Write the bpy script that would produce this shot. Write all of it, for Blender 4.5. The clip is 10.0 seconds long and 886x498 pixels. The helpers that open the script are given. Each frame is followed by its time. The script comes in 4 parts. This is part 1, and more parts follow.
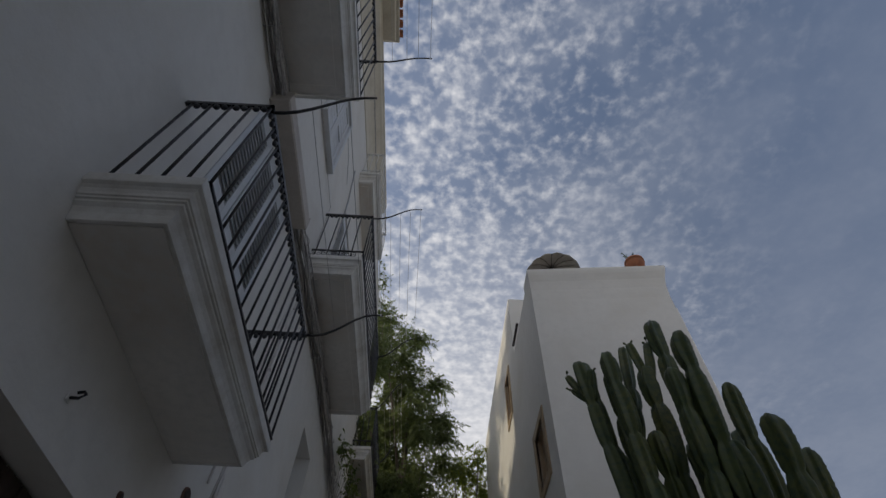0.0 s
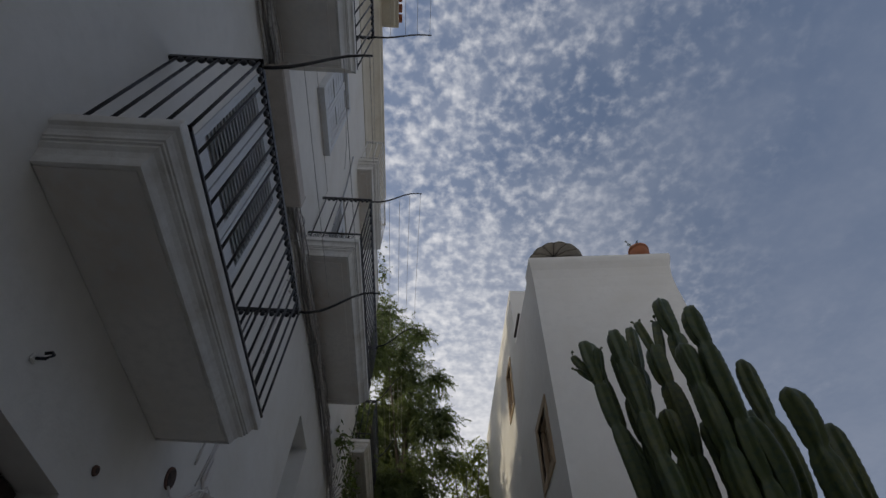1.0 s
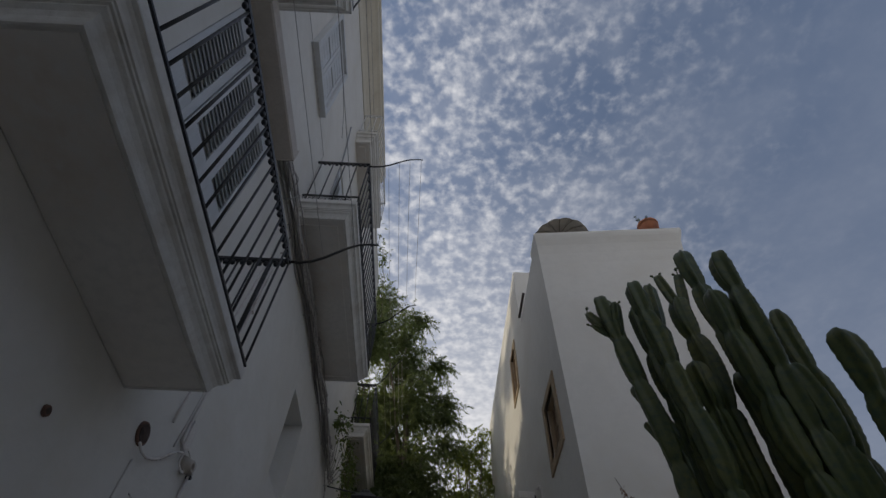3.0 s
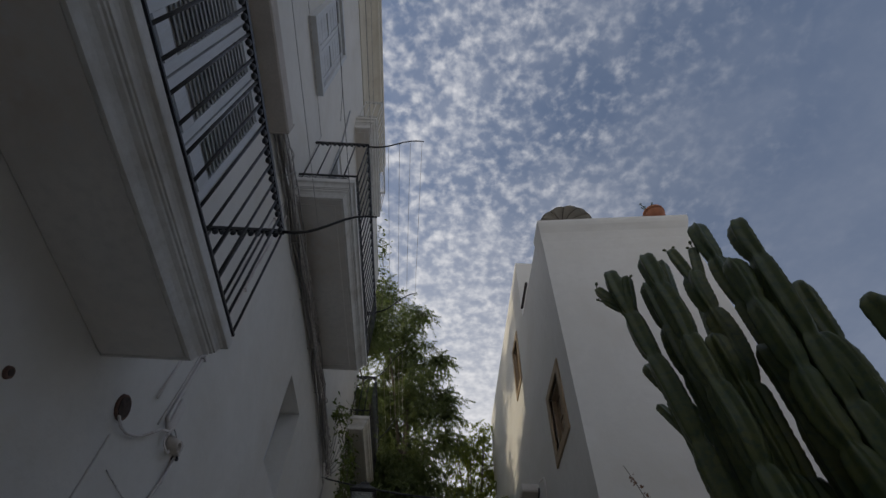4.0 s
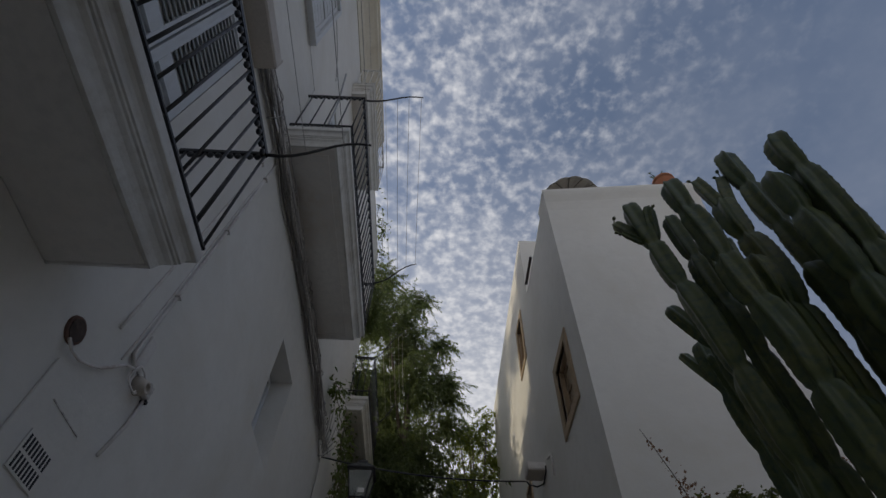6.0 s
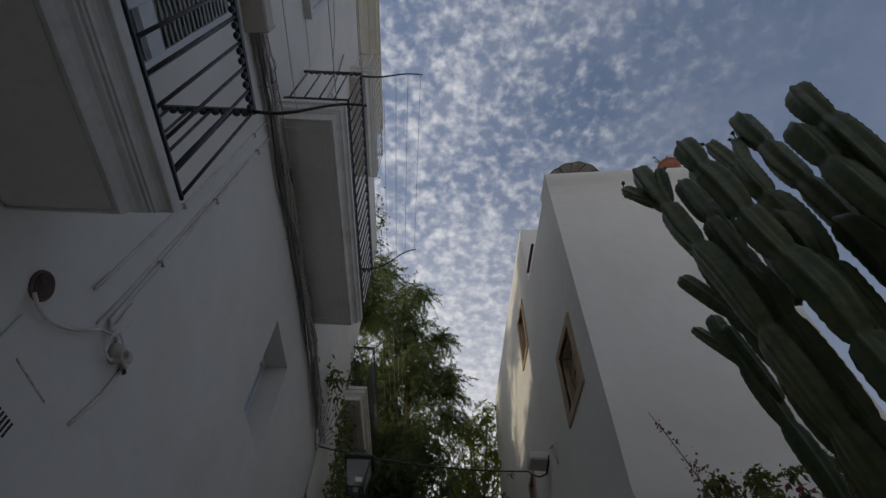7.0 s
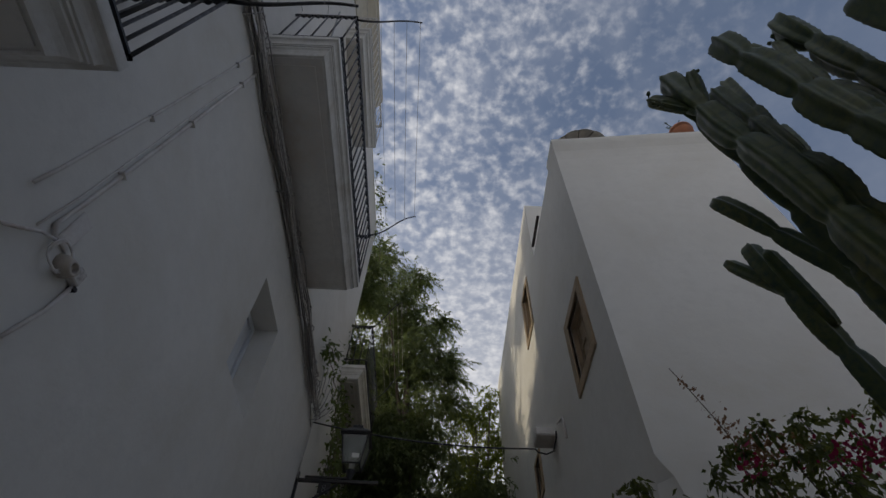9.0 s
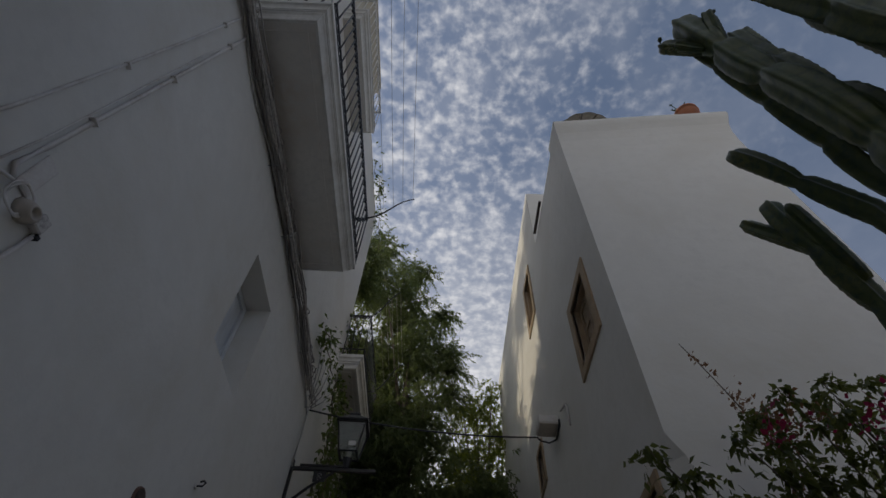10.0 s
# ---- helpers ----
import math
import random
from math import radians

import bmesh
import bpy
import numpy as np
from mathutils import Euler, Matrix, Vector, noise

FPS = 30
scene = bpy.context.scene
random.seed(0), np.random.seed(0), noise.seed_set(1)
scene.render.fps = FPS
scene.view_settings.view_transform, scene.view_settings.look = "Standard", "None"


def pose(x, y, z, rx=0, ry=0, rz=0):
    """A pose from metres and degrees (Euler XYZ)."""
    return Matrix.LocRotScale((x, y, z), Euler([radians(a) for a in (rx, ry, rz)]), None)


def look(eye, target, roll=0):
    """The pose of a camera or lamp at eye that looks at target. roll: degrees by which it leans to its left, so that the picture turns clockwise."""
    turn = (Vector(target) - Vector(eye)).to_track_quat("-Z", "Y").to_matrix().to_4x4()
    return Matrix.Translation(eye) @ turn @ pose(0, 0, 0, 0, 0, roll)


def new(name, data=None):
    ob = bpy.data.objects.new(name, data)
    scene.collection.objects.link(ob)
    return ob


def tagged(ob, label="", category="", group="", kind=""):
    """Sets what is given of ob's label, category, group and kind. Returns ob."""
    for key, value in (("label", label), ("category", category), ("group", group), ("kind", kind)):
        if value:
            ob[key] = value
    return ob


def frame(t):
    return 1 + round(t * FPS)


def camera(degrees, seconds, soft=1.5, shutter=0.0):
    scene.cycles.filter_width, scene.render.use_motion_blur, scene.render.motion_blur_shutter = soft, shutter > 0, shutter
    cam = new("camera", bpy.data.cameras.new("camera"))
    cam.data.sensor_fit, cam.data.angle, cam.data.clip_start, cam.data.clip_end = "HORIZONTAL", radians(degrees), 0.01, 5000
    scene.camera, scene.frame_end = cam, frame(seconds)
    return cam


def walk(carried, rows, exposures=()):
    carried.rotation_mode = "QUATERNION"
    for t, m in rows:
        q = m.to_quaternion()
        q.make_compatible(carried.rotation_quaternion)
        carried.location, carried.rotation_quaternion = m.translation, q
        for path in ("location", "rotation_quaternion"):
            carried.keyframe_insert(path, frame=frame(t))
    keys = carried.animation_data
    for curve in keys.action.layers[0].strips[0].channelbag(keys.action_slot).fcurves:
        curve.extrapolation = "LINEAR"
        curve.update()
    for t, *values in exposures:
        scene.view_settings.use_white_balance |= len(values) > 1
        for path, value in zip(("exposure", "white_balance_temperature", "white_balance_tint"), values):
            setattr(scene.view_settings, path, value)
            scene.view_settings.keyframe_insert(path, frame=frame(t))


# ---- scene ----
cam = camera(80.4, 10.0)
PATH = [
    (0, (-1.058, 1.527, 1.662), (-1.049, 2.684, 3.293), 2.7),
    (0.5, (-1.05, 1.655, 1.671), (-1.042, 2.813, 3.301), 2.7),
    (1, (-1.041, 1.808, 1.693), (-1.034, 2.965, 3.324), 2.7),
    (1.5, (-1.04, 1.933, 1.718), (-1.034, 3.093, 3.348), 2.7),
    (2, (-1.038, 2.059, 1.733), (-1.033, 3.22, 3.362), 2.7),
    (2.5, (-1.041, 2.187, 1.738), (-1.035, 3.35, 3.365), 2.6),
    (4, (-1.041, 2.61, 1.799), (-1.038, 3.774, 3.425), 2.7),
    (4.5, (-1.043, 2.737, 1.816), (-1.039, 3.903, 3.441), 2.7),
    (5, (-1.034, 2.868, 1.819), (-1.033, 4.035, 3.443), 2.8),
    (5.5, (-1.03, 3.037, 1.82), (-1.028, 4.204, 3.444), 2.6),
    (7, (-1.009, 3.462, 1.865), (-1.01, 4.633, 3.486), 2.6),
    (7.5, (-1.006, 3.626, 1.867), (-1.007, 4.798, 3.487), 2.6),
    (8, (-1.009, 3.77, 1.871), (-1.01, 4.943, 3.491), 2.5),
    (8.5, (-1.011, 3.914, 1.89), (-1.013, 5.087, 3.51), 2.5),
    (9, (-0.994, 4.044, 1.91), (-0.999, 5.218, 3.529), 2.7),
    (9.5, (-0.978, 4.197, 1.928), (-0.986, 5.371, 3.547), 2.8),
    (10, (-0.964, 4.339, 1.935), (-0.973, 5.512, 3.555), 2.8),
]
walk(cam, [(t, look(eye, target, roll)) for t, eye, target, roll in PATH], [(0, 0.58, 6850, 10), (10, 0.53, 6850, 10)])

# ---- world and sun ----
SUN_AZ, SUN_EL = radians(-75.0), radians(25.0)      # azimuth from +y towards +x
sun_way = Vector((math.sin(SUN_AZ) * math.cos(SUN_EL), math.cos(SUN_AZ) * math.cos(SUN_EL), math.sin(SUN_EL)))
sun = new("sun", bpy.data.lights.new("sun", "SUN"))
sun.data.energy, sun.data.angle, sun.data.color = 0.9, radians(0.8), (1.0, 0.90, 0.70)
sun.matrix_world = look((0, 0, 0), -sun_way)


class Nodes:
    """Short calls to build a node tree."""

    def __init__(self, tree):
        self.tree = tree
        tree.nodes.clear()

    def add(self, kind, **given):
        node = self.tree.nodes.new(kind)
        for key, value in given.items():
            setattr(node, key, value)
        return node

    def join(self, out, into):
        self.tree.links.new(out, into)

    def noise(self, vector, scale, detail=4.0, rough=0.55, distortion=0.0):
        n = self.add("ShaderNodeTexNoise")
        n.inputs["Scale"].default_value, n.inputs["Detail"].default_value = scale, detail
        n.inputs["Roughness"].default_value, n.inputs["Distortion"].default_value = rough, distortion
        if vector is not None:
            self.join(vector, n.inputs["Vector"])
        return n.outputs["Fac"]

    def ramp(self, value, low, high, a=0.0, b=1.0):
        n = self.add("ShaderNodeMapRange", interpolation_type="SMOOTHSTEP")
        self.join(value, n.inputs["Value"])
        for key, v in (("From Min", low), ("From Max", high), ("To Min", a), ("To Max", b)):
            n.inputs[key].default_value = v
        return n.outputs["Result"]

    def math(self, op, a, b=0.0):
        n = self.add("ShaderNodeMath", operation=op)
        for k, v in ((0, a), (1, b)):
            if isinstance(v, (int, float)):
                n.inputs[k].default_value = v
            else:
                self.join(v, n.inputs[k])
        return n.outputs[0]

    def mix(self, fac, a, b, blend="MIX"):
        n = self.add("ShaderNodeMix", data_type="RGBA", blend_type=blend)
        for k, v in ((0, fac), (6, a), (7, b)):
            if isinstance(v, (int, float)):
                n.inputs[k].default_value = v
            elif isinstance(v, tuple):
                n.inputs[k].default_value = (*v, 1.0)[:4]
            else:
                self.join(v, n.inputs[k])
        return n.outputs[2]


def make_world():
    world = bpy.data.worlds.new("sky")
    scene.world = world
    world.use_nodes = True
    n = Nodes(world.node_tree)
    sky = n.add("ShaderNodeTexSky", sky_type="NISHITA", sun_disc=False)
    sky.sun_elevation, sky.sun_rotation = SUN_EL, SUN_AZ
    sky.air_density, sky.dust_density, sky.ozone_density = 1.0, 1.2, 1.5
    coord = n.add("ShaderNodeTexCoord").outputs["Generated"]
    split = n.add("ShaderNodeSeparateXYZ")
    n.join(coord, split.inputs[0])
    up = n.math("MAXIMUM", split.outputs["Z"], 0.05)
    flat = n.add("ShaderNodeCombineXYZ")
    n.join(n.math("DIVIDE", split.outputs["X"], up), flat.inputs["X"])
    n.join(n.math("DIVIDE", split.outputs["Y"], up), flat.inputs["Y"])
    # mackerel cloud: rounded puffs and a finer ripple, gathered into drifts and thinning out towards +x
    puffs = n.noise(flat.outputs[0], 23.0, 6.0, 0.56, 0.1)
    ripple = n.noise(flat.outputs[0], 46.0, 3.0, 0.5, 0.0)
    drift = n.noise(flat.outputs[0], 4.2, 3.0, 0.5, 0.3)
    side = n.math("ADD", split.outputs["X"], n.math("MULTIPLY", n.math("SUBTRACT", drift, 0.5), 0.45))
    amount = n.ramp(side, -0.06, 0.60, 1.0, 0.02)
    shape = n.math("ADD", n.math("ADD", n.math("MULTIPLY", puffs, 0.8), n.math("MULTIPLY", ripple, 0.32)), n.math("MULTIPLY", drift, 0.45))
    low = n.ramp(split.outputs["Z"], 0.45, 0.95, 0.10, -0.05)
    mask = n.math("MULTIPLY", n.ramp(n.math("ADD", n.math("ADD", shape, low), n.math("MULTIPLY", amount, 0.06)), 0.66, 1.20), n.math("MULTIPLY", amount, 0.95))
    veil = n.noise(flat.outputs[0], 4.0, 4.0, 0.55, 0.2)
    haze = n.math("MULTIPLY", n.ramp(veil, 0.3, 0.8), n.math("ADD", n.math("MULTIPLY", amount, 0.26), 0.06))
    low_haze = n.ramp(split.outputs["Z"], 0.35, 0.95, 0.9, 0.0)
    blue = n.mix(1.0, sky.outputs[0], (0.95, 0.98, 1.05), "MULTIPLY")
    base = n.mix(0.10, n.mix(n.ramp(split.outputs["X"], -0.02, 0.48, 0.0, 0.9), blue, (0.52, 0.86, 1.6)), (3.2, 3.7, 4.9))
    thin = n.mix(haze, base, (5.0, 5.25, 5.9))
    hazy = n.mix(n.math("MULTIPLY", low_haze, n.ramp(split.outputs["X"], 0.1, 0.5, 1.0, 0.12)), thin, (6.3, 6.4, 6.75))
    full = n.mix(mask, hazy, (6.6, 6.75, 7.2))
    back = n.add("ShaderNodeBackground")
    back.inputs["Strength"].default_value = 0.08
    n.join(full, back.inputs["Color"])
    out = n.add("ShaderNodeOutputWorld")
    n.join(back.outputs[0], out.inputs["Surface"])


make_world()

# ---- materials ----


def material(name, color, rough=0.8, metal=0.0, spots=None, spot_scale=1.5, grain=None, grain_scale=40.0, bump=0.0, bump_scale=60.0,
             wave=0.0, per_object=0.0, spec=0.5, stretch=None):
    """A surface with stains at a large scale, grain at a fine one, and relief."""
    m = bpy.data.materials.new(name)
    m.use_nodes = True
    n = Nodes(m.node_tree)
    where = n.add("ShaderNodeTexCoord").outputs["Object"]
    if stretch:
        mapping = n.add("ShaderNodeMapping")
        mapping.inputs["Scale"].default_value = stretch
        n.join(where, mapping.inputs["Vector"])
        where = mapping.outputs[0]
    tone = n.add("ShaderNodeRGB")
    tone.outputs[0].default_value = (*color, 1)
    tone = tone.outputs[0]
    if spots:
        tone = n.mix(n.ramp(n.noise(where, spot_scale, 6.0, 0.62, 0.4), 0.42, 0.75), tone, spots)
    if grain:
        tone = n.mix(n.ramp(n.noise(where, grain_scale, 4.0, 0.6), 0.4, 0.75), tone, grain)
    if per_object:
        info = n.add("ShaderNodeObjectInfo")
        tone = n.mix(n.ramp(info.outputs["Random"], 0.0, 1.0, 0.0, per_object), tone, tuple(c * 0.45 for c in color))
    b = n.add("ShaderNodeBsdfPrincipled")
    n.join(tone, b.inputs["Base Color"])
    b.inputs["Metallic"].default_value = metal
    b.inputs["Specular IOR Level"].default_value = spec
    n.join(n.ramp(n.noise(where, grain_scale * 0.5, 3.0), 0.3, 0.7, max(0.02, rough - 0.1), min(1.0, rough + 0.1)), b.inputs["Roughness"])
    if bump or wave:
        height = n.math("MULTIPLY", n.noise(where, bump_scale, 5.0, 0.6), bump)
        if wave:
            height = n.math("ADD", height, n.math("MULTIPLY", n.noise(where, 1.6, 3.0, 0.5), wave))
        bm = n.add("ShaderNodeBump")
        bm.inputs["Strength"].default_value, bm.inputs["Distance"].default_value = 0.6, 1.0
        n.join(height, bm.inputs["Height"])
        n.join(bm.outputs[0], b.inputs["Normal"])
    out = n.add("ShaderNodeOutputMaterial")
    n.join(b.outputs[0], out.inputs["Surface"])
    return m


LIME = material("limewash", (0.78, 0.76, 0.72), 0.9, spots=(0.69, 0.66, 0.60), spot_scale=0.9, grain=(0.74, 0.72, 0.68), grain_scale=9.0, bump=0.003, bump_scale=28.0, wave=0.025, spec=0.2)
LIME_WARM = material("warm_limewash", (0.79, 0.77, 0.73), 0.9, spots=(0.71, 0.68, 0.62), spot_scale=0.7, grain=(0.75, 0.73, 0.69), grain_scale=8.0, bump=0.003, bump_scale=24.0, wave=0.018, spec=0.2)
STUCCO = material("moulding_paint", (0.78, 0.77, 0.74), 0.85, spots=(0.58, 0.55, 0.50), spot_scale=3.0, grain=(0.68, 0.66, 0.62), grain_scale=22.0, bump=0.004, bump_scale=45.0, spec=0.25)
SOFFIT = material("soffit_plaster", (0.76, 0.735, 0.70), 0.9, spots=(0.62, 0.56, 0.50), spot_scale=1.0, grain=(0.68, 0.66, 0.63), grain_scale=14.0, bump=0.002, bump_scale=40.0, spec=0.2)
CREAM = material("cream_render", (0.66, 0.61, 0.50), 0.9, spots=(0.52, 0.46, 0.36), spot_scale=1.6, grain=(0.60, 0.55, 0.45), grain_scale=20.0, bump=0.004, bump_scale=30.0, spec=0.2)
IRON = material("painted_iron", (0.02, 0.02, 0.023), 0.42, spots=(0.035, 0.03, 0.026), spot_scale=9.0, grain=(0.02, 0.02, 0.022), grain_scale=60.0, bump=0.0015, bump_scale=90.0, spec=0.5)
SHUTTER = material("shutter_paint", (0.66, 0.68, 0.70), 0.6, spots=(0.56, 0.56, 0.55), spot_scale=5.0, grain=(0.6, 0.61, 0.62), grain_scale=40.0, bump=0.001, stretch=(1, 1, 0.2))
DARK = material("dark_gap", (0.04, 0.04, 0.045), 0.9, grain=(0.03, 0.03, 0.03))
CABLE = material("old_cable", (0.62, 0.59, 0.56), 0.75, spots=(0.70, 0.67, 0.64), spot_scale=8.0, grain=(0.30, 0.27, 0.25), grain_scale=30.0, per_object=0.9)
CONDUIT = material("painted_conduit", (0.76, 0.73, 0.70), 0.8, spots=(0.52, 0.44, 0.40), spot_scale=5.0, grain=(0.70, 0.66, 0.63), bump=0.001)
TERRACOTTA = material("terracotta", (0.42, 0.15, 0.07), 0.8, spots=(0.30, 0.12, 0.07), spot_scale=8.0, grain=(0.36, 0.14, 0.07), grain_scale=50.0, bump=0.002, per_object=0.4)
TANSTONE = material("tan_surround", (0.42, 0.31, 0.20), 0.75, spots=(0.33, 0.24, 0.15), spot_scale=5.0, grain=(0.37, 0.27, 0.17), grain_scale=30.0, bump=0.002)
PAVING = material("paving", (0.55, 0.51, 0.45), 0.85, spots=(0.46, 0.42, 0.36), spot_scale=1.0, grain=(0.50, 0.46, 0.40), grain_scale=15.0, bump=0.006, bump_scale=20.0)
CACTUS = material("cactus_skin", (0.072, 0.098, 0.030), 0.5, spots=(0.14, 0.14, 0.04), spot_scale=2.5, grain=(0.04, 0.07, 0.04), grain_scale=25.0, bump=0.002, bump_scale=30.0, spec=0.4)

# ---- building blocks ----


def box(bm, x0, x1, y0, y1, z0, z1):
    v = [bm.verts.new((x, y, z)) for x in (x0, x1) for y in (y0, y1) for z in (z0, z1)]
    for f in ((0, 1, 3, 2), (4, 6, 7, 5), (0, 4, 5, 1), (2, 3, 7, 6), (0, 2, 6, 4), (1, 5, 7, 3)):
        bm.faces.new([v[i] for i in f])
    return v


def rings(bm, loops, close=True, cap=True):
    """Skins a run of point loops of equal length."""
    rows = [[bm.verts.new(p) for p in loop] for loop in loops]
    count = len(rows[0])
    for a, b in zip(rows, rows[1:]):
        for i in range(count if close else count - 1):
            j = (i + 1) % count
            bm.faces.new((a[i], a[j], b[j], b[i]))
    if cap:
        bm.faces.new(rows[0][::-1])
        bm.faces.new(rows[-1])
    return rows


def tube(bm, points, radius, sides=6, taper=None):
    """A round bar along the points."""
    points = [Vector(p) for p in points]
    loops = []
    for i, p in enumerate(points):
        way = (points[min(i + 1, len(points) - 1)] - points[max(i - 1, 0)]).normalized()
        side = way.cross(Vector((0, 0, 1)))
        side = side.normalized() if side.length > 0.05 else Vector((1, 0, 0))
        up = side.cross(way)
        r = radius if taper is None else radius + (taper - radius) * i / (len(points) - 1)
        loops.append([p + (side * math.cos(a) + up * math.sin(a)) * r for a in (2 * math.pi * k / sides for k in range(sides))])
    rings(bm, loops)


def finish(bm, smooth=False, bevel=0.0):
    if bevel:
        bmesh.ops.bevel(bm, geom=list(bm.edges), offset=bevel, segments=1, affect="EDGES")
    bmesh.ops.recalc_face_normals(bm, faces=list(bm.faces))
    for f in bm.faces:
        f.smooth = smooth


def mesh_of(name, bm, mat, smooth=False, bevel=0.0):
    finish(bm, smooth, bevel)
    me = bpy.data.meshes.new(name)
    bm.to_mesh(me)
    bm.free()
    for m in (mat if isinstance(mat, (list, tuple)) else [mat]):
        me.materials.append(m)
    return me


def part(name, bm, mat, parent, label="", smooth=False, bevel=0.0):
    ob = new(name, mesh_of(name, bm, mat, smooth, bevel) if isinstance(bm, bmesh.types.BMesh) else bm)
    ob.parent = parent
    return tagged(ob, label)


def thing(name, label, category, at=(0, 0, 0), group="", kind=""):
    ob = new(name)
    ob.location = at
    ob.empty_display_size = 0.1
    return tagged(ob, label, category, group, kind)


def boxes(*spans):
    bm = bmesh.new()
    for s in spans:
        box(bm, *s)
    return bm


def structure(name, bm, mat, label, category, smooth=False, bevel=0.0):
    return tagged(new(name, mesh_of(name, bm, mat, smooth, bevel)), label, category, kind="structure")


WOOD = material("dark_wood", (0.045, 0.03, 0.022), 0.6, spots=(0.03, 0.02, 0.015), spot_scale=4.0, grain=(0.06, 0.04, 0.03), grain_scale=30.0, bump=0.002, stretch=(6, 6, 0.6))
BARK = material("bark", (0.14, 0.11, 0.08), 0.9, spots=(0.08, 0.065, 0.05), spot_scale=6.0, grain=(0.18, 0.15, 0.12), grain_scale=30.0, bump=0.01, bump_scale=25.0)
BEIGE = material("blind_box_paint", (0.56, 0.50, 0.44), 0.6, spots=(0.44, 0.39, 0.33), spot_scale=4.0, grain=(0.49, 0.44, 0.38), grain_scale=40.0, bump=0.001)
# clay brown darkened to stand for the shade inside a pipe
BORE = material("shaded_bore", (0.085, 0.06, 0.05), 0.9, spots=(0.03, 0.022, 0.018), spot_scale=14.0, grain=(0.12, 0.09, 0.08), grain_scale=30.0, bump=0.003)
CLAY = material("clay_pipe", (0.20, 0.11, 0.08), 0.85, spots=(0.10, 0.06, 0.05), spot_scale=12.0, grain=(0.15, 0.09, 0.07), bump=0.003)
BROWNPANE = material("brown_shutter", (0.34, 0.25, 0.16), 0.55, spots=(0.24, 0.16, 0.10), spot_scale=5.0, grain=(0.27, 0.19, 0.12), grain_scale=30.0, bump=0.001)
STEEL = material("dull_metal", (0.42, 0.42, 0.42), 0.45, 0.8, spots=(0.3, 0.28, 0.26), spot_scale=8.0, grain=(0.38, 0.38, 0.38))
CANVAS = material("ribbed_shade", (0.46, 0.42, 0.36), 0.8, spots=(0.36, 0.32, 0.27), spot_scale=7.0, grain=(0.42, 0.38, 0.33), grain_scale=40.0, bump=0.002)
PAPER = material("paper_label", (0.75, 0.74, 0.70), 0.8, grain=(0.7, 0.69, 0.65))


def leaf_material(name, dark, light, trans=0.35, rough=0.5):
    """Leaves that vary from one to the next and let some light through."""
    m = bpy.data.materials.new(name)
    m.use_nodes = True
    n = Nodes(m.node_tree)
    island = n.add("ShaderNodeNewGeometry").outputs["Random Per Island"]
    where = n.add("ShaderNodeTexCoord").outputs["Object"]
    tone = n.mix(island, dark, light)
    tone = n.mix(n.ramp(n.noise(where, 1.1, 3.0), 0.4, 0.7, 0.0, 0.6), tone, dark)
    b = n.add("ShaderNodeBsdfPrincipled")
    n.join(tone, b.inputs["Base Color"])
    b.inputs["Roughness"].default_value = rough
    b.inputs["Specular IOR Level"].default_value = 0.35
    t = n.add("ShaderNodeBsdfTranslucent")
    n.join(n.mix(0.5, tone, (light[0] * 1.6, light[1] * 1.5, light[2] * 0.6)), t.inputs["Color"])
    mixed = n.add("ShaderNodeMixShader")
    mixed.inputs[0].default_value = trans
    n.join(b.outputs[0], mixed.inputs[1])
    n.join(t.outputs[0], mixed.inputs[2])
    out = n.add("ShaderNodeOutputMaterial")
    n.join(mixed.outputs[0], out.inputs["Surface"])
    return m


LEAF = leaf_material("tree_leaves", (0.08, 0.11, 0.055), (0.17, 0.215, 0.09), 0.45)
# pale yellow-green puts the sunlight on the far tree into its leaf colour
LEAF_PALE = leaf_material("sunlit_leaves", (0.08, 0.12, 0.03), (0.22, 0.26, 0.06), 0.5)
IVY = leaf_material("creeper_leaves", (0.06, 0.09, 0.035), (0.16, 0.205, 0.065), 0.42)
SHRUB = leaf_material("shrub_leaves", (0.055, 0.075, 0.028), (0.17, 0.19, 0.065), 0.45)
BRACT = leaf_material("magenta_bracts", (0.20, 0.012, 0.055), (0.36, 0.03, 0.11), 0.4)
PEACH = leaf_material("faded_bracts", (0.16, 0.085, 0.06), (0.25, 0.14, 0.09), 0.4)


def glass_material():
    m = bpy.data.materials.new("lantern_glass")
    m.use_nodes = True
    b = m.node_tree.nodes["Principled BSDF"]
    b.inputs["Base Color"].default_value = (0.75, 0.78, 0.74, 1)
    b.inputs["Roughness"].default_value = 0.25
    b.inputs["Transmission Weight"].default_value = 0.75
    b.inputs["IOR"].default_value = 1.45
    return m


GLASS = glass_material()

W = -2.63        # face of the houses on the -x side

# ---- ground ----


def make_ground():
    bm = bmesh.new()
    ys = [-3000, -300, -30, -4, 0, 4, 8, 12, 18, 30, 300, 3000]
    xs = [-3000, -300, -30, -6, -3, 0, 3, 6, 30, 300, 3000]
    grid = [[bm.verts.new((x, y, max(-0.4, min(1.6, 0.095 * (y - 1.5))))) for x in xs] for y in ys]
    for a, b in zip(grid, grid[1:]):
        for i in range(len(xs) - 1):
            bm.faces.new((a[i], a[i + 1], b[i + 1], b[i]))
    structure("ground", bm, PAVING, "worn stone paving of a rising alley", "ground")


make_ground()

# ---- walls with real openings ----


